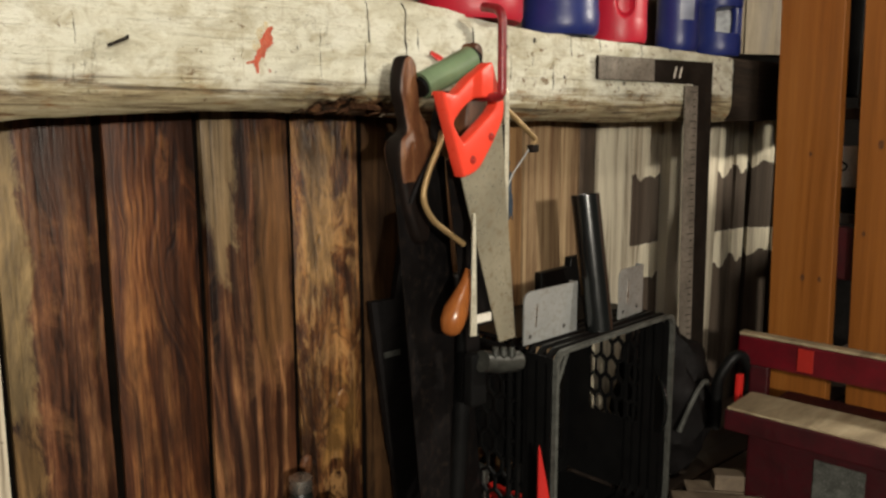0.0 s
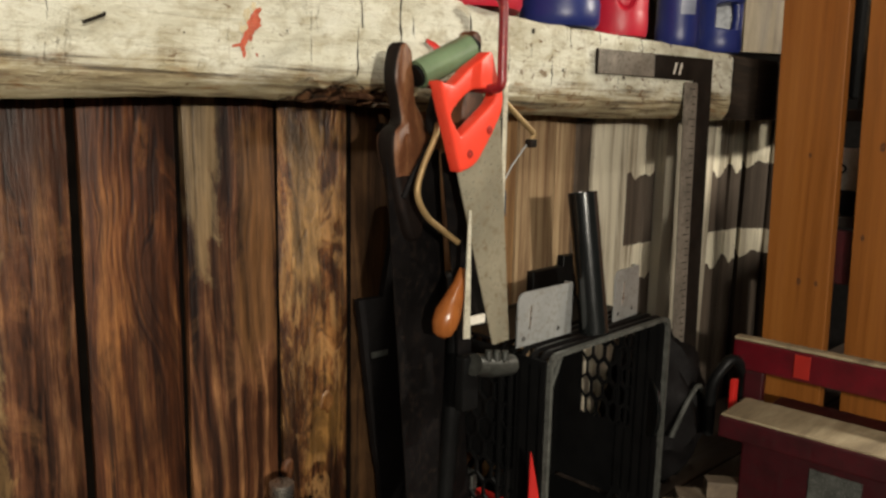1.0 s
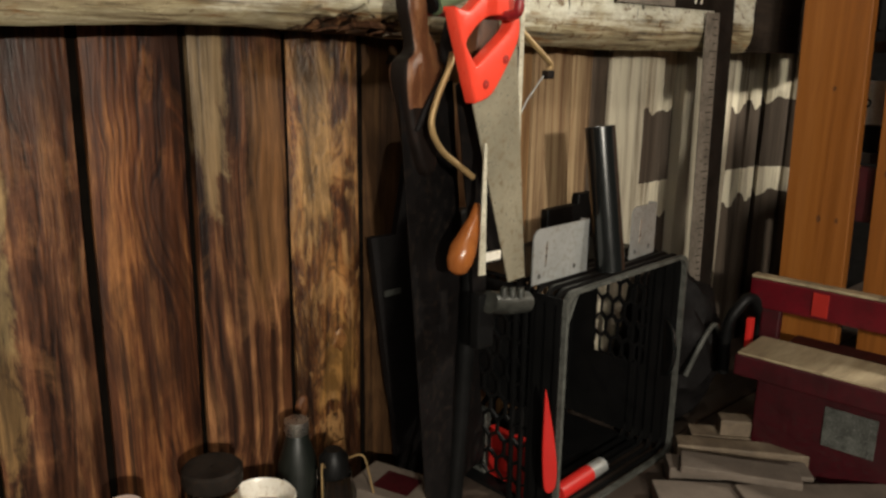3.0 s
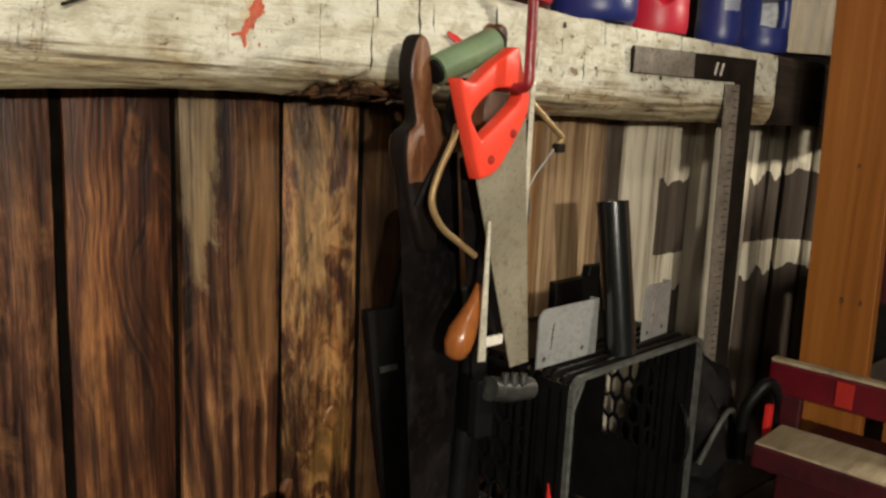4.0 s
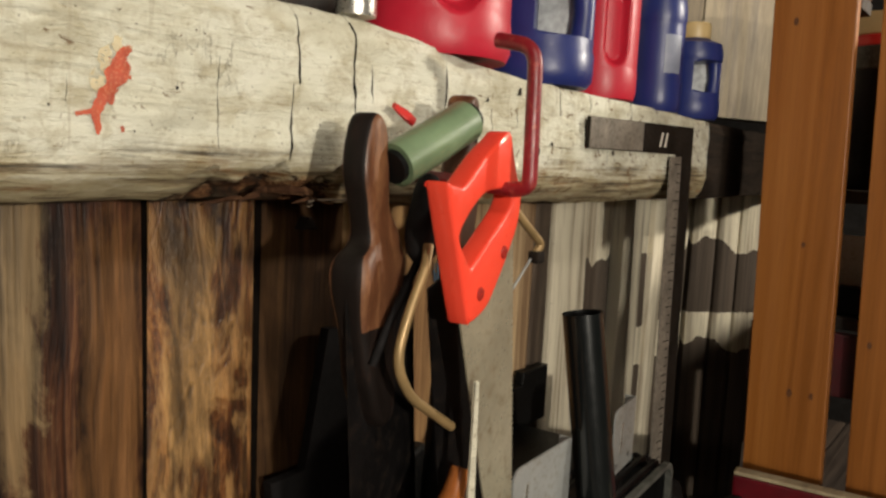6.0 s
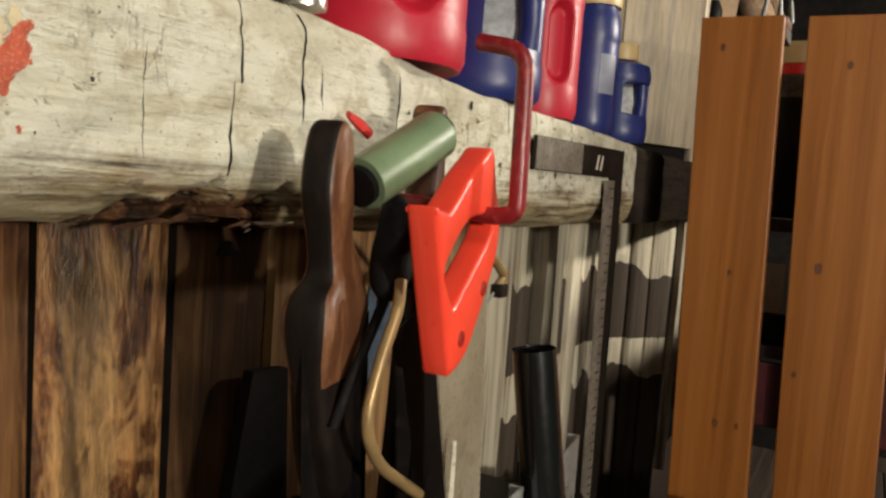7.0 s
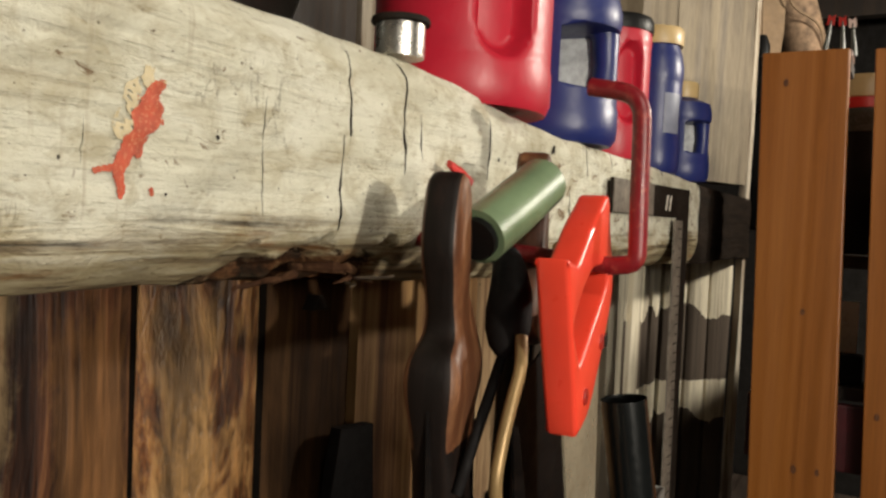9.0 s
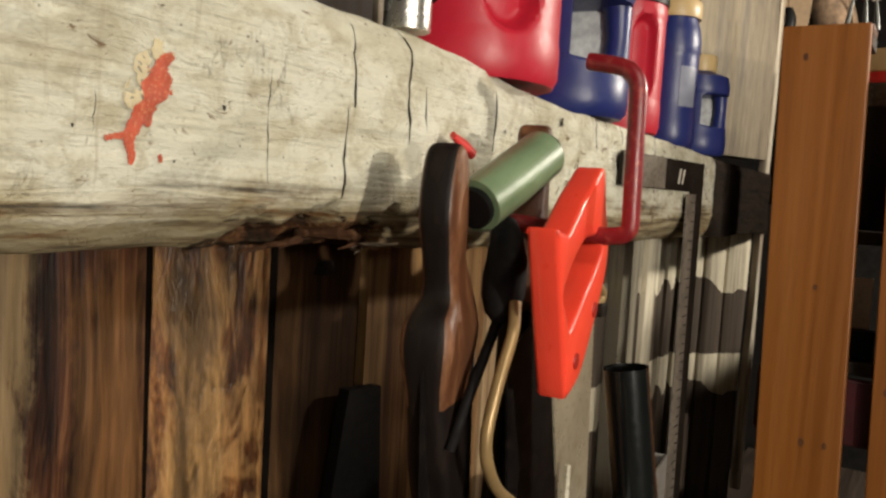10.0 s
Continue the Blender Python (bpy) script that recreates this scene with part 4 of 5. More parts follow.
for k in range(76):
    z = -0.282 + 0.0040 * k
    xe = 0.131 - 0.036 * (z + 0.282) / 0.304
    teeth += [(xe, z), (xe + 0.002, z + 0.0008)]
under(part("blade", plate([(0.026, -0.068), (0.101, -0.282)] + teeth + [(0.088, -0.008)], 0.0012, OS), BLADE, saw), saw)
for u, v in ((0.041, -0.0625), (0.0725, -0.038)):
    under(part("rivet", lathe([(0.001, 0.0009), (0.0042, 0.0007), (0.0046, 0), (0.0046, -0.002)], 14, m=OS @ Matrix.Translation((u, -0.0083, v)) @ Matrix.Rotation(radians(90), 4, "X")), STICKER, saw, smooth=True), saw)

# a bright-backed saw behind the orange one
strip = thing("steel_backed_saw", "saw with bright steel back strip behind the orange saw", "saw", at=(0.2, -0.03, 1.5))
under(part("back_strip", box((0.2235, -0.0205, 1.430), (0.2305, -0.0175, 1.638), 0.0006), PALE_STEEL, strip), strip)
under(part("blade", plate([(0.130, 1.560), (0.224, 1.600), (0.224, 1.36), (0.160, 1.36)], 0.0014, axes((0, -0.019, 0), (1, 0))), DARK_BLADE, strip), strip)
under(part("screw", lathe([(0.0005, 0.002), (0.004, 0.0015), (0.0045, 0), (0.002, -0.001), (0.002, -0.006)], 12, m=Matrix.Translation((0.2275, -0.019, 1.644))), PALE_STEEL, strip, smooth=True), strip)

# the old wooden-handled saw, edge-on to the wall
WS = axes((0.070, -0.004, 1.668), (0.966, 0.259), 0)
old_saw = thing("old_hand_saw", "old hand saw with dark worn wooden handle and blackened blade", "hand saw", at=(0.09, 0.02, 1.6))
outline = smooth_loop([(0.008, 0.001), (0.018, 0.006), (0.028, -0.003), (0.034, -0.030), (0.038, -0.052), (0.050, -0.066), (0.056, -0.088), (0.053, -0.110), (0.050, -0.140), (0.052, -0.170), (0.048, -0.198), (0.030, -0.200), (0.014, -0.170), (0.004, -0.138), (-0.002, -0.116), (-0.005, -0.098), (-0.002, -0.084), (0.011, -0.074), (0.009, -0.056), (0.001, -0.034), (0.002, -0.015)], 4)
bm = plate(outline, 0.024, Matrix(), (), 0.006)
for v in bm.verts:
    # thin horn and waist, swollen where the palm rests
    v.co.y *= 0.84 + 0.36 * math.exp(-((v.co.z + 0.098) / 0.020) ** 2) + 0.20 * math.exp(-((v.co.z + 0.185) / 0.045) ** 2) - 0.10 * math.exp(-((v.co.z + 0.062) / 0.016) ** 2)
    v.co.x += 0.0012 * noise.noise((v.co.z * 60, v.co.y * 60, 2))
bmesh.ops.transform(bm, matrix=WS, verts=bm.verts)
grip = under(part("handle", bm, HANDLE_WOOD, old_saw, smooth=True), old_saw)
# edge faces and the lower handle take the near-black wood
grip.data.materials.append(BLACK_WOOD)
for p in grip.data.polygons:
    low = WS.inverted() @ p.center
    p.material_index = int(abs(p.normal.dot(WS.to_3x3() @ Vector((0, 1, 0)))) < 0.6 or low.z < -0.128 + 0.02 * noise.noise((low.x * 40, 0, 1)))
under(part("blade", plate([(-0.004, -0.110), (0.095, -0.105), (0.120, -0.30), (0.100, -0.664), (0.060, -0.664)], 0.0014, WS), DARK_BLADE, old_saw), old_saw)

# a second old saw, broad dark blade reaching down to the bench
BS = axes((0.150, 0.030, 1.34), (0.95, 0.30), -4)
wide_saw = thing("wide_saw", "wide old hand saw with darkened blade hanging low", "hand saw", at=(0.15, 0.03, 1.2))
under(part("blade", plate([(-0.005, 0.06), (0.085, 0.06), (0.115, -0.30), (0.03, -0.30)], 0.0014, BS), DARK_BLADE, wide_saw), wide_saw)
under(part("handle", plate(smooth_loop([(0.0, 0.04), (0.01, 0.066), (0.075, 0.066), (0.088, 0.04), (0.06, 0.02), (0.01, 0.02)], 4), 0.016, BS, (), 0.005), BLACK, wide_saw, smooth=True), wide_saw)

# bow saw with green grip
bow = thing("bow_saw", "bow saw with glossy green tubular grip", "bow saw", at=(0.14, 0.0, 1.65))
under(part("grip", tube([(0.117, 0.008, 1.642), (0.148, 0.006, 1.656), (0.186, 0.004, 1.674)], 0.0152, 28), GREEN, bow, smooth=True), bow)
under(part("inner_tube", tube([(0.113, 0.008, 1.640), (0.192, 0.004, 1.677)], 0.0115, 16), BLACK, bow, smooth=True), bow)
under(part("frame", tube(rounded([(0.190, 0.004, 1.676), (0.205, 0.02, 1.66), (0.215, 0.03, 1.50), (0.20, 0.04, 1.15), (0.19, 0.04, 1.02)], 0.03), 0.011, 14), BLACK, bow, smooth=True), bow)
bow.location += Vector((-0.011, -0.015, 0.0))
horn = thing("wooden_saw_horn", "dark wooden saw handle tip behind the green grip", "hand saw", at=(0.19, 0.03, 1.66))
under(part("handle", plate(smooth_loop([(-0.012, 0.03), (0.0, 0.036), (0.010, 0.028), (0.010, 0.0), (0.02, -0.04), (0.0, -0.08), (-0.03, -0.06), (-0.014, 0.0)], 4), 0.02, axes((0.192, 0.020, 1.655), (0.9, 0.3)), (), 0.004), HANDLE_WOOD, horn, smooth=True), horn)
under(part("blade", plate([(-0.03, -0.06), (0.02, -0.06), (0.03, -0.40), (0.0, -0.40)], 0.0014, axes((0.192, 0.024, 1.655), (0.9, 0.3))), DARK_BLADE, horn), horn)
horn.location += Vector((-0.004, -0.02, 0.002))
tag = thing("red_tag", "small red plastic tag caught on the log", "tag", at=(0.172, 0.05, 1.685))
under(part("strip", tube([(0.164, 0.046, 1.684), (0.173, 0.044, 1.679), (0.180, 0.040, 1.673)], 0.0058, 10, flat=0.6, radii=[0.0035, 0.0058, 0.0055]), BRIGHT_RED, tag, smooth=True), tag)

# hacksaw: black pistol grip and gold frame
hack = thing("hacksaw", "hacksaw with black grip and worn gold-painted frame", "hacksaw", at=(0.12, -0.01, 1.55))
under(part("grip", tube([(0.150, 0.010, 1.630), (0.140, 0.003, 1.624), (0.136, 0.000, 1.613), (0.133, -0.001, 1.603), (0.130, -0.002, 1.593), (0.127, -0.003, 1.584), (0.126, -0.003, 1.579)], 0.014, 18, radii=[0.008, 0.0095, 0.0115, 0.0125, 0.0120, 0.009, 0.004]), GRIP_BLACK, hack, smooth=True), hack)
under(part("frame", tube(rounded([(0.122, -0.014, 1.592), (0.115, -0.018, 1.578), (0.099, -0.018, 1.550), (0.089, -0.018, 1.521), (0.104, -0.018, 1.496), (0.150, -0.019, 1.465)], 0.018, 6), 0.0034, 12), BRASS, hack, smooth=True), hack)
under(part("neck", tube([(0.134, -0.001, 1.588), (0.099, 0.0, 1.536), (0.090, 0.002, 1.515)], 0.0030, 10), GRIP_BLACK, hack, smooth=True), hack)
hack.location += Vector((-0.007, -0.016, 0.0))
coping = thing("coping_saw", "coping saw with bent tan frame and bright thin blade", "coping saw", at=(0.25, 0.0, 1.58))
under(part("frame", tube(rounded([(0.215, 0.0, 1.625), (0.290, -0.008, 1.568), (0.282, -0.006, 1.560)], 0.006), 0.0035, 10), BRASS, coping, smooth=True), coping)
under(part("blade", tube([(0.283, -0.006, 1.562), (0.258, 0.0, 1.53), (0.235, 0.004, 1.49)], 0.0011, 8), GREY_STEEL, coping, smooth=True), coping)
under(part("wing_nut", box((0.278, -0.012, 1.553), (0.290, -0.002, 1.563), 0.002), RUST, coping), coping)

coping.location += Vector((-0.006, -0.009, 0.012))

# keyhole saw with a bright narrow blade, and its round varnished handle
key_saw = thing("keyhole_saw", "narrow steel blade beside a bulbous orange varnished wooden handle", "saw", at=(0.14, -0.03, 1.40))
under(part("blade", plate([(0.0005, 0.140), (0.0035, 0.140), (0.006, 0.0), (-0.0025, 0.0)], 0.002, axes((0.136, -0.057, 1.363), (0.9, -0.2))), PALE_STEEL, key_saw), key_saw)
under(part("handle", tube([(0.117, -0.040, 1.364), (0.118, -0.040, 1.368), (0.121, -0.040, 1.378), (0.126, -0.040, 1.390), (0.133, -0.040, 1.403), (0.143, -0.040, 1.420), (0.150, -0.040, 1.435)], 0.016, 20, radii=[0.005, 0.011, 0.0145, 0.0148, 0.0115, 0.008, 0.007]), VARNISHED, key_saw, smooth=True), key_saw)
under(part("tape", box((0.142, -0.054, 1.375), (0.170, -0.050, 1.385), 0.001), WHITE, key_saw, "strip of white tape"), key_saw)
clamp = thing("pipe_clamp", "oily dark grey metal clamp hanging among the saws", "clamp", at=(0.18, -0.02, 1.31))
under(part("body", tube([(0.150, -0.026, 1.318), (0.180, -0.026, 1.310), (0.215, -0.022, 1.304)], 0.013, 18), DULL_STEEL, clamp, smooth=True), clamp)
for k in range(3):
    under(part("lug", lathe([(0.001, 0.012), (0.004, 0.011), (0.005, 0)], 10, m=Matrix.Translation((0.165 + 0.014 * k, -0.034, 1.323 - 0.003 * k))), DULL_STEEL, clamp, smooth=True), clamp)
under(part("stem", box((0.140, -0.020, 1.26), (0.165, -0.005, 1.325), 0.003), BLACK, clamp), clamp)

clamp.location += Vector((0.020, -0.012, 0.004))

# dark things at the left of the saws, first a stepped flat black outline
level = thing("flat_black_shape", "flat black shape with stepped top against the planks", "level", at=(0.2, 0.13, 1.2))
under(part("body", plate([(0.155, 1.360), (0.195, 1.360), (0.220, 1.487), (0.262, 1.483), (0.270, 1.360), (0.295, 1.360), (0.315, 0.992), (0.203, 0.992), (0.193, 1.10), (0.183, 1.15)], 0.010, axes((0, 0.167, 0), (1, 0))), GRIP_BLACK, level), level)
under(part("window", box((0.175, 0.1600, 1.278), (0.203, 0.1630, 1.286), 0.001), RIM, level), level)

spike = thing("iron_spike", "small black wedge-shaped iron spike head in the plank", "spike", at=(0.205, 0.18, 1.583))
under(part("head", plate([(0.196, 1.578), (0.215, 1.578), (0.207, 1.589), (0.203, 1.589)], 0.012, axes((0, 0.180, 0), (1, 0)), (), 0.001), RUST, spike), spike)
bm = bmesh.new()
for i in range(34):
    for j in range(70):
        x, z = 0.385 + 0.0018 * i, 1.42 + 0.0018 * j
        soft = 0.75 * noise.noise((x * 45, z * 18, 4)) + 0.6 * noise.noise((x * 260, z * 70, 1))
        if math.hypot((x - 0.416) / 0.030, (z - 1.485) / 0.062) + soft < 0.78:
            y = WALL - 0.0016
            bm.faces.new([bm.verts.new(c) for c in ((x, y, z), (x + 0.0018, y, z), (x + 0.0018, y, z + 0.0018), (x, y, z + 0.0018))])
part("paint_stain", bm, BLUE_STAIN, wall, "faded blue paint rubbed on a plank")
# black plate in place of the stepped shadow of pipe and bracket
shadow_step = thing("step_shadow", "stepped black plate standing in for a cast shadow on the planks", "metal sheet", at=(0.57, 0.17, 1.34))
under(part("plate", plate([(0.500, 1.300), (0.640, 1.300), (0.640, 1.374), (0.577, 1.374), (0.575, 1.358), (0.500, 1.356)], 0.014, axes((0, 0.170, 0), (1, 0)), (), 0.002), BLACK, shadow_step), shadow_step)

# ---- square and rule ----
square = thing("framing_square", "large rusty dark framing square hung on the log", "framing square", at=(0.8, 0.045, 1.68))
under(part("blade", plate([(0.486, 1.664), (0.486, 1.698), (0.803, 1.702), (0.822, 1.10), (0.768, 1.10), (0.748, 1.664)], 0.003, axes((0, 0.050, 0), (1, 0)), (), 0.0), RUST, square), square)
under(part("tongue_face", plate([(0.487, 1.6645), (0.487, 1.6975), (0.628, 1.699), (0.628, 1.665)], 0.001, axes((0, 0.0475, 0), (1, 0))), RULE, square, "cleaner grey end of the tongue"), square)
for k, x in enumerate((0.682, 0.698)):
    under(part("mark", plate([(x, 1.672), (x + 0.004, 1.672), (x + 0.010, 1.690), (x + 0.006, 1.690)], 0.001, axes((0, 0.0475, 0), (1, 0))), WHITE, square), square)
rule = thing("steel_rule", "long dull steel rule with tick marks beside the square", "ruler", at=(0.75, 0.05, 1.4))
under(part("blade", plate([(0.712, 1.661), (0.750, 1.661), (0.772, 1.10), (0.734, 1.10)], 0.002, axes((0, 0.044, 0), (1, 0))), RULE, rule), rule)
for k in range(44):
    z = 1.650 - 0.012 * k
    x = 0.745 + 0.022 * (1.66 - z) / 0.56
    under(part("tick", box((x - (0.010 if k % 4 else 0.018), 0.0422, z), (x, 0.0428, z + 0.0014)), RUST, rule), rule)

# ---- milk crate with what stands on it and lies in it ----
CM = axes((0.287, -0.056, BENCH_Z + 0.001), (0.320, 0.018))
crate = thing("milk_crate", "black plastic milk crate on its side with honeycomb lattice", "crate", at=(0.45, 0.05, BENCH_Z + 0.001))
CW, CH, CD = 0.298, 0.322, 0.205


def cpart(name, bm, material, label="", smooth=False):
    bmesh.ops.transform(bm, matrix=CM, verts=bm.verts)
    return under(part(name, bm, material, crate, label, smooth), crate)


def frame_ring(y, w, thick, deep, r=0.018):
    """A rounded rectangular rim round the crate at the depth y."""
    loop = [(0, 0), (CW, 0), (CW, CH), (0, CH)]
    pts = []
    for (cx, cz), a0 in zip(((r, r), (CW - r, r), (CW - r, CH - r), (r, CH - r)), (180, 270, 0, 90)):
        pts += [(cx + r * math.cos(radians(a0 + 15 * k)), cz + r * math.sin(radians(a0 + 15 * k))) for k in range(7)]
    inner = [(CW / 2 + (u - CW / 2) * (1 - 2 * thick / CW), CH / 2 + (v - CH / 2) * (1 - 2 * thick / CH)) for u, v in pts]
    return plate(pts, deep, Matrix.Translation((0, y, 0)), [inner])


cpart("rim", frame_ring(0.004, 0.012, 0.0055, 0.007), RIM, "scuffed grey edge of the crate")
for y in (0.018, 0.034, 0.050, 0.066, 0.082):
    cpart("rib", frame_ring(y, 0.012, 0.006, 0.004), BLACK)
cpart("back_rim", frame_ring(CD - 0.006, 0.01, 0.02, 0.010), BLACK)


def honeycomb(w, h, cell, bar, thick, stretch=1.25):
    """A lattice of six-sided openings that fills a rectangle."""
    bm = bmesh.new()
    dx, dz = cell * math.sqrt(3), cell * 1.5 * stretch
    j = 0
    z = cell * stretch
    while z < h:
        i0 = 0.5 if j % 2 else 0.0
        x = dx * (0.5 + i0)
        while x < w:
            ring = [[(x + q * cell * math.sin(radians(60 * k)), z + q * cell * stretch * math.cos(radians(60 * k))) for k in range(6)] for q in (1.0, 1.0 - bar / cell)]
            if all(-0.004 < u < w + 0.004 and -0.004 < v < h + 0.004 for u, v in ring[0]):
                f = [[bm.verts.new((u, 0, v)) for u, v in r] for r in ring]
                b = [[bm.verts.new((u, thick, v)) for u, v in r] for r in ring]
                for k in range(6):
                    n = (k + 1) % 6
                    bm.faces.new((f[0][k], f[0][n], f[1][n], f[1][k]))
                    bm.faces.new((b[0][k], b[1][k], b[1][n], b[0][n]))
                    bm.faces.new((f[1][k], f[1][n], b[1][n], b[1][k]))
            x += dx
        z += dz
        j += 1
    return bm


bm = honeycomb(CW - 0.03, CH - 0.07, 0.0165, 0.0033, 0.004, 1.35)
bmesh.ops.translate(bm, vec=(0.015, CD - 0.008, 0.05), verts=bm.verts)
cpart("back_lattice", bm, BLACK)
cpart("back_panel", box((0.012, CD - 0.008, 0.01), (CW - 0.012, CD - 0.004, 0.05)), BLACK)
for x, y0, deep, z0, tall, cell, tallness in ((0.003, 0.055, CD - 0.07, 0.03, CH - 0.06, 0.0155, 1.25), (CW - 0.007, 0.055, 0.10, 0.125, 0.175, 0.0125, 1.7)):
    bm = honeycomb(deep, tall, cell, 0.0024, 0.004, tallness)
    bmesh.ops.transform(bm, matrix=Matrix.Translation((x + 0.004, y0, z0)) @ Matrix.Rotation(radians(90), 4, "Z"), verts=bm.verts)
    cpart("side_lattice", bm, BLACK)
for a, b in (((0.0, 0.010, 0.01), (0.004, 0.055, CH - 0.01)), ((CW - 0.006, 0.008, 0.01), (CW - 0.002, 0.058, CH - 0.01)), ((CW - 0.006, 0.058, 0.01), (CW - 0.002, 0.152, 0.13)), ((CW - 0.006, 0.152, 0.01), (CW - 0.002, CD - 0.01, CH - 0.01))):
    cpart("side_wall", box(a, b), BLACK)
cpart("top_panel", box((0.012, 0.085, CH - 0.006), (CW - 0.012, CD - 0.01, CH - 0.001)), BLACK)
cpart("bottom_panel", box((0.012, 0.05, 0.001), (CW - 0.012, CD - 0.01, 0.006)), BLACK)
cpart("side_wall", box((0.0085, 0.05, 0.15), (0.0115, CD - 0.01, CH - 0.01)), BLACK)
cpart("corner_brace", tube([(0.008, 0.02, CH - 0.09), (0.05, 0.02, CH - 0.008)], 0.003, 8), RIM)
disc = thing("plastic_lid", "glossy black round lid standing inside the crate", "lid", at=(0.59, 0.06, 1.16))
under(part("disc", lathe([(0.001, 0), (0.046, 0), (0.048, 0.003), (0.046, 0.006), (0.001, 0.005)], 40, m=Matrix.Translation((0.580, -0.008, 1.163)) @ Matrix.Rotation(radians(-36), 4, "Z") @ Matrix.Rotation(radians(90), 4, "Y")), BLACK_TUBE, disc, smooth=True), disc)
battery = thing("red_tube", "red and white tube lying in the crate", "tube", at=(0.38, 0.0, 1.02))
under(part("body", tube([(0.330, -0.022, 1.012), (0.405, -0.016, 1.012)], 0.012, 20), BRIGHT_RED, battery, smooth=True), battery)
under(part("end", tube([(0.405, -0.016, 1.012), (0.440, -0.013, 1.012)], 0.0115, 20), GREY_STEEL, battery, smooth=True), battery)
for k, (x, y, z, h, mat, lab) in enumerate([(0.300, 0.02, 0.999, 0.085, BRIGHT_RED, "red plastic case standing in the crate"), (0.312, 0.075, 0.999, 0.075, BRIGHT_RED, "short red box in the crate"), (0.305, 0.115, 0.999, 0.10, RIM, "dark grey box in the crate")]):
    bx = thing("small_box", lab, "box", at=(x, y, z))
    part("body", box((0, -0.02, 0), (0.012, 0.02, h), 0.003), mat, bx)
blade_thing = thing("red_knife", "orange-red curved handle poking up in the crate", "tool", at=(0.30, -0.02, 1.05))
under(part("handle", plate(smooth_loop([(0.010, -0.010), (0.022, -0.008), (0.024, 0.02), (0.019, 0.06), (0.011, 0.102), (0.005, 0.128), (0.004, 0.09), (0.005, 0.03)], 4), 0.006, axes((0.258, -0.046, 1.066), (0.74, -0.67)), (), 0.002), BRIGHT_RED, blade_thing, smooth=True), blade_thing)

top_z = BENCH_Z + 0.001 + CH
pipe = thing("black_pipe", "glossy black plastic pipe leaning upright on the crate", "pipe", at=(0.428, -0.02, top_z))
under(part("tube", tube([(0.4135, -0.024, top_z + 0.001), (0.4065, 0.0025, 1.503)], 0.0198, 32, caps=False), BLACK_TUBE, pipe, smooth=True), pipe)
under(part("bore", tube([(0.4135, -0.0235, top_z + 0.004), (0.4067, 0.0025, 1.5025)], 0.0175, 32, caps=False), BLACK, pipe, smooth=True), pipe)


def bracket(x, w, h, turn, lab):
    b = thing("metal_bracket", lab, "bracket", at=(x, -0.010, top_z + 0.002), group="metal brackets on the crate")
    b.rotation_euler = (0, 0, radians(turn))
    r = 0.012
    pts = [(0, 0), (w, 0), (w, h)] + [(r - r * math.sin(radians(a)), h - r + r * math.cos(radians(a))) for a in (0, 30, 60, 90)]
    part("plate", plate(pts, 0.002, Matrix(), (), 0.0), GREY_STEEL, b)
    part("flange", box((w - 0.002, 0.001, 0), (w, 0.012, h), 0.0006), GREY_STEEL, b)
    part("slot", plate([(0.022, 0.022), (0.025, 0.020), (0.027, h - 0.02), (0.024, h - 0.018)], 0.0032, Matrix()), STEEL, b)
    for u, v in ((0.012, 0.010), (w * 0.74, 0.012)):
        part("bolt_hole", lathe([(0.001, 0), (0.003, 0)], 10, m=Matrix.Translation((u, -0.0014, v)) @ Matrix.Rotation(radians(90), 4, "X")), CRACK, b)
    return b


bracket(0.272, 0.112, 0.070, 2, "grey zinc bracket plate standing on the crate")
bracket(0.475, 0.070, 0.074, 6, "second zinc bracket plate behind the pipe")

# ---- red toolbox and lumber on the bench ----
TD = axes((0.705, -0.070, 0), (0.10, -0.995))
toolbox = thing("red_toolbox", "open dull red metal toolbox with dusty board across it", "toolbox", at=(0.7, -0.3, BENCH_Z))


def tpart(name, a, b, material, label="", bevel=0.003):
    bm = box(a, b, bevel)
    bmesh.ops.transform(bm, matrix=TD, verts=bm.verts)
    return under(part(name, bm, material, toolbox, label), toolbox)


tpart("body", (0.05, -0.045, BENCH_Z + 0.001), (0.52, 0.12, 1.150), TOOL_RED)
tpart("back_rail", (0.0, 0.022, 1.212), (0.56, 0.040, 1.258), RAIL_RED)
tpart("rail_edge", (0.0, 0.021, 1.2585), (0.56, 0.042, 1.264), DUSTY, "pale worn edge of the lid")
tpart("rail_patch", (0.095, 0.0185, 1.218), (0.118, 0.0215, 1.254), STICKER, "bright red sticker", 0.0005)
tpart("rail_post", (0.02, 0.024, 1.150), (0.05, 0.038, 1.212), TOOL_RED)
tpart("rail_post", (0.45, 0.024, 1.150), (0.48, 0.038, 1.212), TOOL_RED)
tpart("lip", (0.03, -0.092, 1.138), (0.60, -0.0865, 1.1705), TOOL_RED, "worn red lip of the box")
tpart("label_plate", (0.15, -0.0475, 1.050), (0.22, -0.0455, 1.110), RIM, "scratched grey label", 0.0005)
board = thing("dusty_board", "pale dusty board lying on the toolbox", "board", at=(0.7, -0.3, 1.152))
bm = box((0.03, -0.085, 1.152), (0.60, 0.012, 1.172), 0.003)
bmesh.ops.transform(bm, matrix=TD, verts=bm.verts)
under(part("plank", bm, DUSTY, board), board)
clip = thing("spring_clamp", "black spring clamp with red pads by the toolbox", "clamp", at=(0.74, -0.06, 1.15))
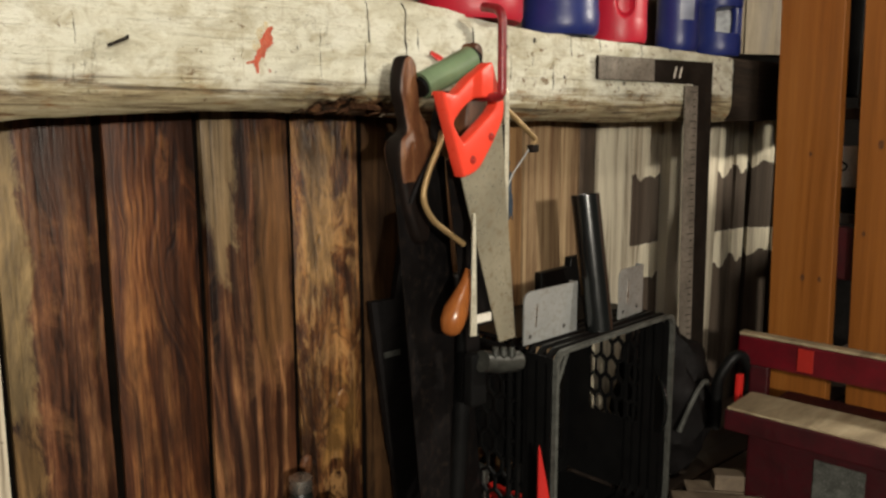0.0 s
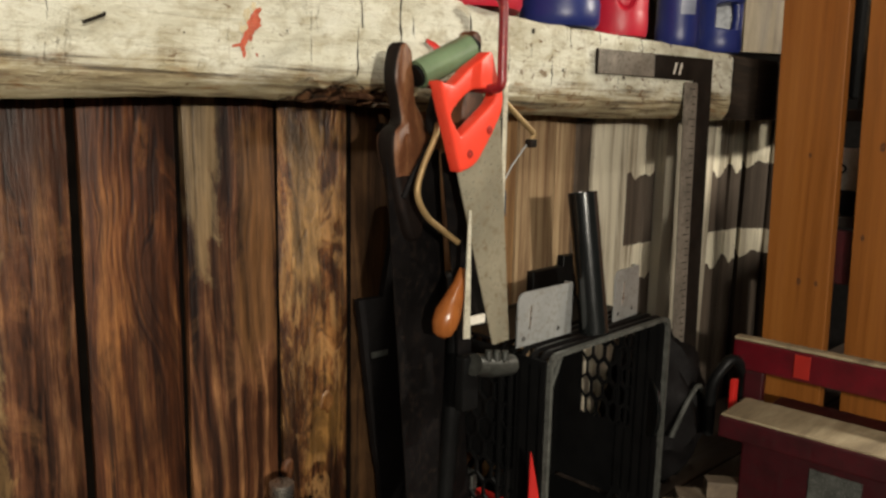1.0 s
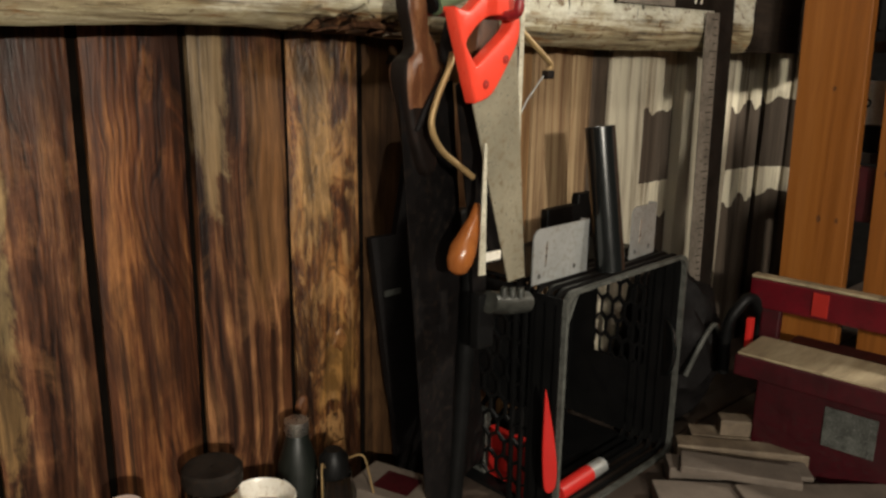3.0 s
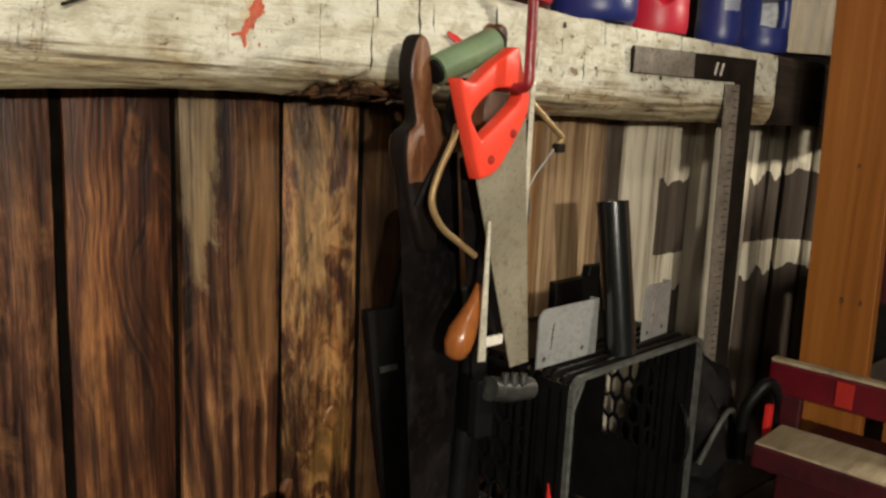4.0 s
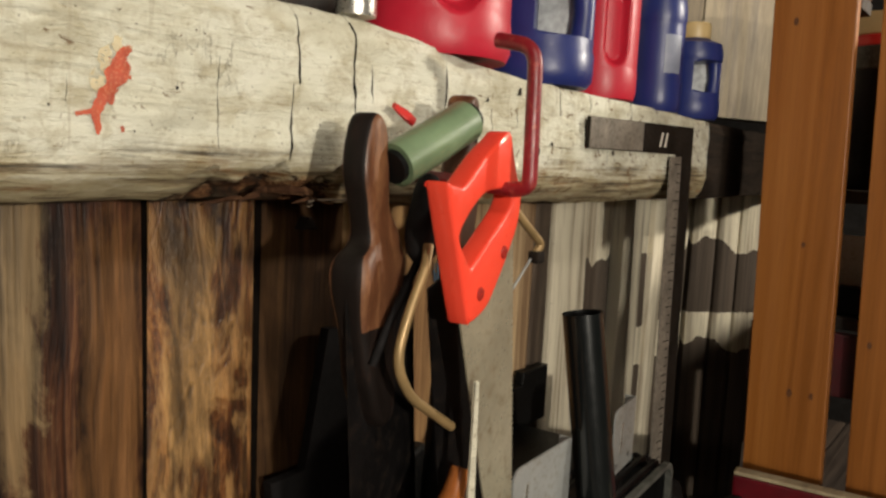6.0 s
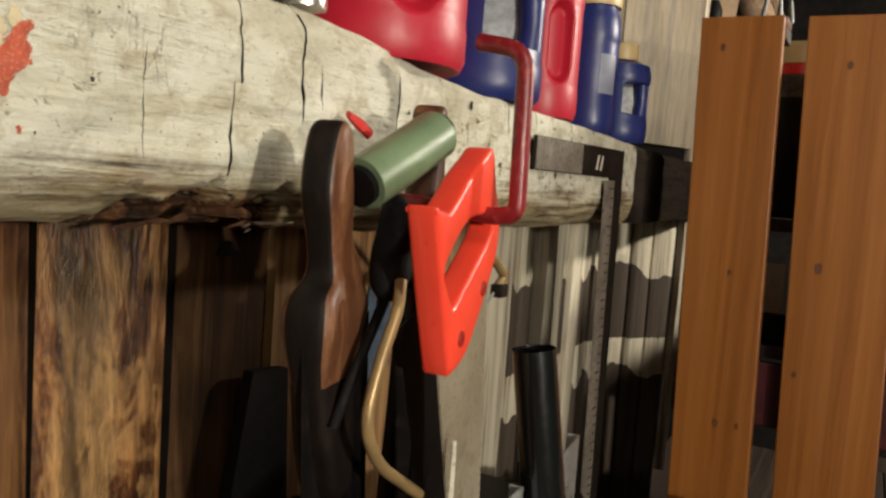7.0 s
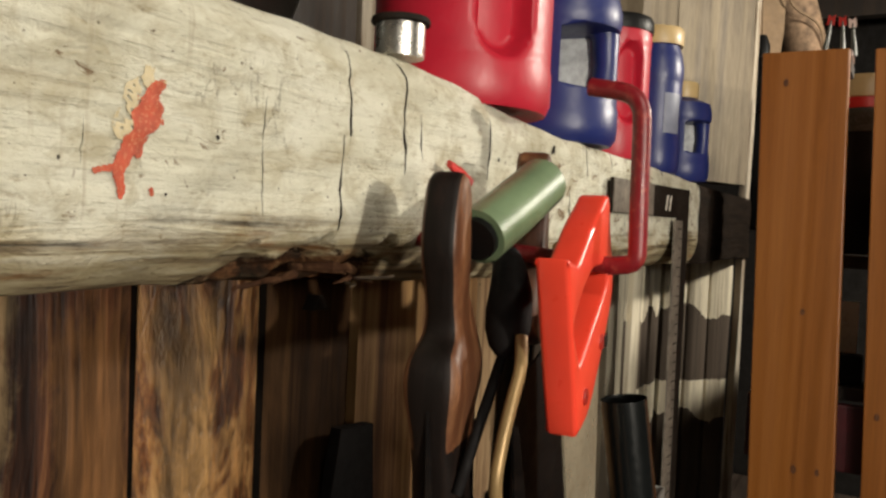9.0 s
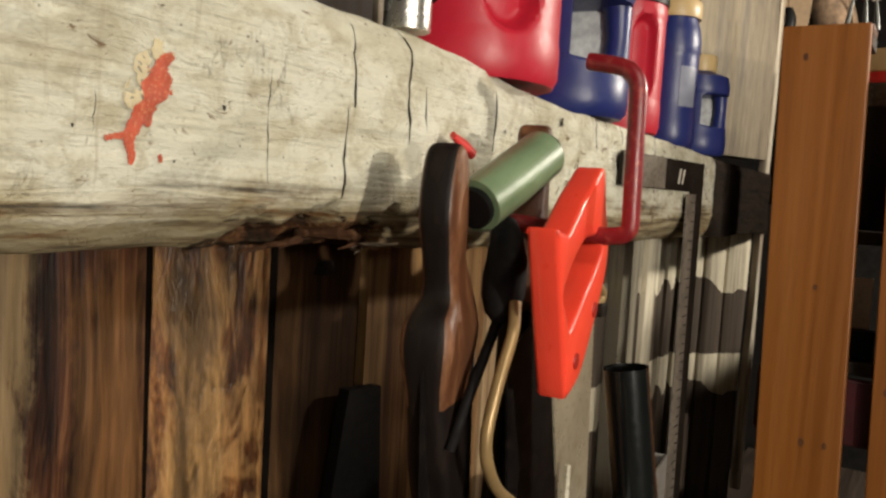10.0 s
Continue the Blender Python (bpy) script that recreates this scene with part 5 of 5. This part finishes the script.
under(part("jaw", tube(rounded([(0.700, -0.050, 1.10), (0.690, -0.055, 1.19), (0.715, -0.075, 1.235), (0.745, -0.085, 1.20), (0.735, -0.08, 1.12)], 0.02), 0.009, 12), BLACK, clip, smooth=True), clip)
under(part("pad", box((0.700, -0.089, 1.150), (0.712, -0.080, 1.200), 0.002), BRIGHT_RED, clip), clip)
# lumpy black filler added to keep this cluttered stretch of bench dark
bundle = thing("dark_heap", "lumpy black heap filling in dark clutter between crate and toolbox", "bag", at=(0.70, 0.06, BENCH_Z))
bm = bmesh.new()
bmesh.ops.create_icosphere(bm, subdivisions=4, radius=1.0)
for v in bm.verts:
    d = v.co.copy()
    v.co = Vector((0.700 + 0.072 * d.x, 0.055 + 0.085 * d.y, BENCH_Z + 0.132 + 0.130 * d.z))
    v.co += d * (0.020 * noise.noise(d * 2.1) + 0.010 * noise.noise(d * 6.5) + 0.004 * noise.noise(d * 16))
    v.co.z = max(v.co.z, BENCH_Z + 0.001)
under(part("bag", bm, GRIP_BLACK, bundle, smooth=True), bundle)
strap = [(0.640, -0.02, 1.10), (0.655, -0.035, 1.16), (0.690, -0.034, 1.185), (0.720, -0.03, 1.15)]
under(part("strap", tube(rounded(strap, 0.02), 0.004, 8), RIM, bundle, "greyish loop of strap", smooth=True), bundle)
random.seed(4)
for k, (x, y, z, length, turn, w, h, mat) in enumerate([(0.690, -0.120, 0.991, 0.20, -50, 0.040, 0.030, OFFCUT), (0.640, -0.140, 0.991, 0.22, -52, 0.035, 0.034, OFFCUT), (0.580, -0.150, 0.991, 0.20, -48, 0.045, 0.028, PAPER), (0.520, -0.180, 0.991, 0.22, -45, 0.05, 0.022, PAPER), (0.555, -0.165, 1.021, 0.16, -58, 0.05, 0.012, PAPER), (0.715, -0.155, 1.022, 0.20, -50, 0.030, 0.026, OFFCUT), (0.60, -0.27, 0.991, 0.24, -40, 0.05, 0.03, PAPER), (0.50, -0.25, 0.991, 0.16, -60, 0.06, 0.016, PAPER)]):
    w_ob = thing("wood_offcut", "dusty grey offcut of square lumber on the bench", "offcut", at=(x, y, z), group="offcuts on the bench")
    w_ob.rotation_euler = (0, 0, radians(turn))
    part("stick", box((-length / 2, -w / 2, 0), (length / 2, w / 2, h), 0.0025), mat, w_ob)

# ---- cups and jars on the bench under the planks ----
mug = thing("white_bowl", "white enamel cup half full of dried brown sludge", "cup", at=(-0.066, 0.070, BENCH_Z))
part("body", lathe([(0.001, 0), (0.028, 0), (0.032, 0.01), (0.036, 0.10), (0.038, 0.128), (0.0392, 0.130), (0.038, 0.132), (0.0355, 0.127), (0.033, 0.10)], 40), WHITE, mug, smooth=True)
part("sludge", lathe([(0.001, 0.110), (0.0335, 0.110)], 40), COFFEE, mug)
cup = thing("upturned_cup", "small pinkish ceramic cup standing upside down", "cup", at=(-0.208, 0.075, BENCH_Z))
part("body", lathe([(0.001, 0.002), (0.032, 0.002), (0.033, 0.006), (0.024, 0.13), (0.021, 0.172), (0.018, 0.176), (0.001, 0.174)], 32), PINK, cup, smooth=True)
jar = thing("glass_jar", "glass jar with dark rusty lid", "jar", at=(-0.105, 0.100, BENCH_Z))
part("glass", lathe([(0.001, 0), (0.030, 0), (0.033, 0.004), (0.033, 0.118), (0.028, 0.138), (0.028, 0.152)], 32), GLASS, jar, smooth=True)
part("lid", lathe([(0.001, 0.150), (0.031, 0.150), (0.032, 0.153), (0.032, 0.167), (0.029, 0.170), (0.001, 0.169)], 32), RUST, jar, smooth=True)
part("filling", lathe([(0.001, 0.006), (0.029, 0.006), (0.029, 0.09), (0.001, 0.095)], 20), HANDLE_WOOD, jar)
flask = thing("dark_bottle", "small dark glass bottle with metal cap by the wall", "bottle", at=(0.015, 0.125, BENCH_Z))
part("body", lathe([(0.001, 0), (0.022, 0), (0.024, 0.004), (0.024, 0.12), (0.015, 0.15), (0.012, 0.16)], 24), DARK_GREEN, flask, smooth=True)
part("cap", lathe([(0.013, 0.158), (0.0145, 0.16), (0.0145, 0.176), (0.001, 0.178)], 24), STEEL, flask, smooth=True)
lamp_jar = thing("wire_jar", "small glass jar with black top and yellow wires", "jar", at=(0.040, 0.085, BENCH_Z))
part("glass", lathe([(0.001, 0), (0.026, 0), (0.027, 0.004), (0.027, 0.09), (0.022, 0.105), (0.022, 0.115)], 24), GLASS, lamp_jar, smooth=True)
part("top", lathe([(0.001, 0.113), (0.018, 0.113), (0.018, 0.135), (0.010, 0.145), (0.001, 0.145)], 16), BLACK, lamp_jar, smooth=True)
part("wire", tube(rounded([(-0.01, 0, 0.12), (-0.03, -0.02, 0.15), (-0.035, -0.03, 0.05)], 0.02), 0.0012, 6), BRASS, lamp_jar, smooth=True)
part("wire", tube(rounded([(0.01, 0, 0.125), (0.03, -0.02, 0.14), (0.04, -0.03, 0.07)], 0.02), 0.0012, 6), BRASS, lamp_jar, smooth=True)
carton = thing("small_carton", "small faded red and white carton on the bench", "box", at=(0.112, 0.06, BENCH_Z))
carton.rotation_euler = (0, 0, radians(20))
part("body", box((-0.035, -0.05, 0), (0.035, 0.05, 0.085), 0.002), PAPER, carton)
part("print", box((-0.02, -0.03, 0.0852), (0.02, 0.02, 0.0856)), TOOL_RED, carton)
rag = thing("blue_tub", "dark blue plastic tub upside down on the bench", "tub", at=(-0.27, 0.03, BENCH_Z))
part("body", lathe([(0.001, 0.15), (0.05, 0.15), (0.055, 0.14), (0.055, 0), (0.05, 0)], 32), BLUE_JUG, rag, smooth=True)

# ---- slatted shelf end and what is behind it ----
rack = thing("slatted_shelf", "shelf unit with end of upright orange pine slats", "shelf", at=(0.87, -0.2, 0.05))


def slat(y0, y1, lean, z1):
    bm = box((0.900, y0, 0.055), (0.920, y1, z1), 0.002)
    for v in bm.verts:
        v.co.y += lean * (1.9 - v.co.z)
    s = under(part("slat", bm, PINE, rack), rack)
    return s


s1 = slat(-0.1225, -0.0155, -0.026, 1.897)
s2 = slat(-0.274, -0.152, -0.030, 1.894)
s3 = slat(-0.430, -0.305, -0.030, 1.891)
for y, z, r, s in ((-0.087, 1.547, 0.0032, s1), (-0.088, 1.333, 0.0045, s1), (-0.117, 1.334, 0.0036, s1), (-0.048, 1.855, 0.0038, s1), (-0.090, 1.20, 0.005, s1), (-0.197, 1.565, 0.0055, s2), (-0.182, 1.42, 0.0036, s2), (-0.207, 1.83, 0.004, s2)):
    bm = lathe([(0.0005, 0.0), (r, 0.0), (r * 1.05, 0.0003)], 12, m=Matrix.Translation((0.8994, y, z)) @ Matrix.Rotation(radians(-90), 4, "Y"), squash=(1.3, 0.8))
    for v in bm.verts:
        v.co.z += 0.3 * r * noise.noise((v.co.y * 300, v.co.z * 300, z))
        v.co.y += 0.3 * r * noise.noise((v.co.y * 300, v.co.z * 300, y))
    part("knot", bm, KNOT, s)
for z in (0.40, 0.95, 1.325, 1.60):
    under(part("shelf_board", box((0.922, -0.48, z - 0.02), (1.39, -0.20, z), 0.002), DARK_TIMBER, rack), rack)
under(part("rail", box((0.922, -0.46, 1.335), (0.940, -0.02, 1.425), 0.002), TOOL_RED, rack, "maroon painted rail"), rack)
under(part("top_rail", box((0.922, -0.124, 1.872), (0.995, -0.02, 1.890), 0.002), DARK_TIMBER, rack), rack)
for y in (-0.235, -0.44):
    under(part("upright", box((0.96, y, 0.055), (0.99, y + 0.035, 1.86), 0.002), PINE, rack), rack)
under(part("upright", box((1.36, -0.24, 0.055), (1.39, -0.205, 1.87), 0.002), DARK_TIMBER, rack), rack)
for k, (x, y, z, r, h, mat, lab) in enumerate([(1.02, -0.285, 1.60, 0.055, 0.19, WHITE, "white paint can with red rim on the shelf"), (1.05, -0.29, 1.325, 0.06, 0.15, TOOL_RED, "dark red tin on the shelf"), (1.2, -0.29, 1.325, 0.06, 0.20, DARK_GREEN, "dark tin on the shelf"), (1.2, -0.32, 1.60, 0.06, 0.15, RUST, "rusty tin on the shelf"), (1.05, -0.38, 1.60, 0.06, 0.16, DARK_GREEN, "dark green tin on the shelf"), (1.05, -0.31, 0.95, 0.08, 0.25, RUST, "rusty bucket on the shelf")]):
    c = thing("shelf_can", lab, "can", at=(x, y, z), group="cans on the shelf")
    part("body", lathe([(0.001, 0), (r, 0), (r * 1.02, 0.004), (r, 0.008), (r, h - 0.006), (r * 1.02, h - 0.003), (r, h), (0.001, h - 0.004)], 32), mat, c, smooth=True)
    if mat is WHITE:
        part("rim", lathe([(r * 1.03, h - 0.035), (r * 1.03, h - 0.02), (r * 1.0, h - 0.02)], 32), BRIGHT_RED, c, "red band", smooth=True)
under(part("shelf_board", box((1.020, -0.198, 1.605), (1.125, -0.085, 1.625), 0.002), DARK_TIMBER, rack), rack)
under(part("shelf_board", box((0.942, -0.198, 1.428), (1.010, -0.04, 1.446), 0.002), DARK_TIMBER, rack), rack)
banded = thing("banded_jar", "tall dark jar with cream lid and red band on shelf", "jar", at=(1.075, -0.134, 1.626))
part("body", lathe([(0.001, 0), (0.040, 0), (0.043, 0.004), (0.043, 0.175), (0.041, 0.180), (0.001, 0.180)], 32), DARK_BLADE, banded, smooth=True)
part("sleeve", lathe([(0.0415, 0.178), (0.0435, 0.180), (0.0435, 0.212), (0.0415, 0.213)], 32), RIM, banded, smooth=True)
part("band", lathe([(0.0415, 0.212), (0.0445, 0.213), (0.0445, 0.228), (0.0415, 0.229)], 32), BRIGHT_RED, banded, "red band", smooth=True)
part("lid", lathe([(0.0415, 0.228), (0.0440, 0.230), (0.0440, 0.255), (0.040, 0.262), (0.001, 0.263)], 32), TAN_CAP, banded, "cream lid", smooth=True)
card = thing("loop_card", "pale card with a black loop of wire on the shelf", "card", at=(1.000, -0.105, 1.447))
part("sheet", box((0.0, -0.045, 0.0), (0.003, 0.060, 0.112), 0.0006), WHITE, card)
loop = [(-0.006, 0.012 + 0.017 * math.cos(a), 0.076 + 0.009 * math.sin(a)) for a in [0.449 * k for k in range(15)]]
part("wire_loop", tube(loop + [(-0.005, 0.040, 0.062), (-0.004, 0.046, 0.002)], 0.0018, 8), BLACK, card, "thin black loop of wire", smooth=True)
block = thing("black_case", "small black plastic case on the shelf", "case", at=(0.968, -0.115, 1.447))
part("body", box((-0.012, -0.045, 0.0), (0.014, 0.050, 0.042), 0.004), BLACK, block, smooth=True)
# dark clutter and cardboard past the corner post
bag = thing("black_drill", "black power tool hanging past the post", "power tool", at=(1.450, 0.072, 1.955))
part("body", box((-0.03, -0.045, -0.065), (0.03, 0.035, 0.05), 0.014), BLACK, bag, smooth=True)
part("grip", box((-0.02, -0.02, -0.30), (0.02, 0.025, -0.06), 0.01), BLACK, bag, smooth=True)
part("cord", tube(rounded([(0, 0, 0.09), (0.004, 0.006, 0.20), (-0.004, 0.002, 0.40), (0, 0, 0.80)], 0.05), 0.002, 6), CARD, bag, "tan string that holds it up")
part("chuck", lathe([(0.016, 0), (0.016, 0.03), (0.008, 0.05), (0.001, 0.05)], 16, m=Matrix.Translation((0, 0, 0.045))), BLACK, bag, smooth=True)
sheet = thing("cardboard_sheet", "bent tan cardboard leaning under the rafters", "cardboard", at=(1.68, 0.12, 2.1))
part("sheet", plate([(-0.07, 0.655), (0.06, 0.655), (0.06, 0.02), (0.045, -0.14), (-0.04, -0.03)], 0.006, axes((0, 0, 0), (0.5, -0.86))), CARD, sheet)
roll = thing("rolled_rug", "rolled brown rug on the rafters tied with string", "rug", at=(1.76, 0.075, 2.12))
part("roll", tube([(-0.02, 0.06, 0.63), (0.0, 0.04, 0.25), (0.03, -0.01, 0.1), (0.06, -0.05, -0.05)], 0.05, 20), RUG, roll, smooth=True)
part("string", tube(rounded([(-0.06, 0.0, 0.15), (-0.07, -0.02, 0.05), (0.0, -0.08, 0.02), (0.03, -0.09, -0.05)], 0.03), 0.003, 6), CARD, roll, smooth=True)
darts = thing("dart_stand", "small stand of darts with red flights on the shelf unit", "darts", at=(0.958, -0.104, 1.890))
part("base", box((-0.03, -0.02, 0.0), (0.03, 0.03, 0.012), 0.003), HANDLE_WOOD, darts)
for k, (dx, dy, tilt) in enumerate(((-0.012, 0.016, 8), (0.0, -0.006, -3), (0.012, -0.020, -6))):
    lean = Matrix.Translation((dx, dy, 0.010)) @ Matrix.Rotation(radians(tilt), 4, "X")
    part("dart", tube([lean @ Vector((0, 0, 0)), lean @ Vector((0, 0, 0.018)), lean @ Vector((0, 0, 0.046))], 0.003, 8, radii=[0.0035, 0.0032, 0.0012]), DULL_STEEL, darts, smooth=True)
    part("flight", plate([(-0.005, 0), (0.005, 0), (0.0045, 0.014), (0, 0.010), (-0.0045, 0.014)], 0.001, lean @ Matrix.Translation((0, 0, 0.040)) @ Matrix.Rotation(radians(90), 4, "Z")), STICKER if k != 2 else PINK, darts)
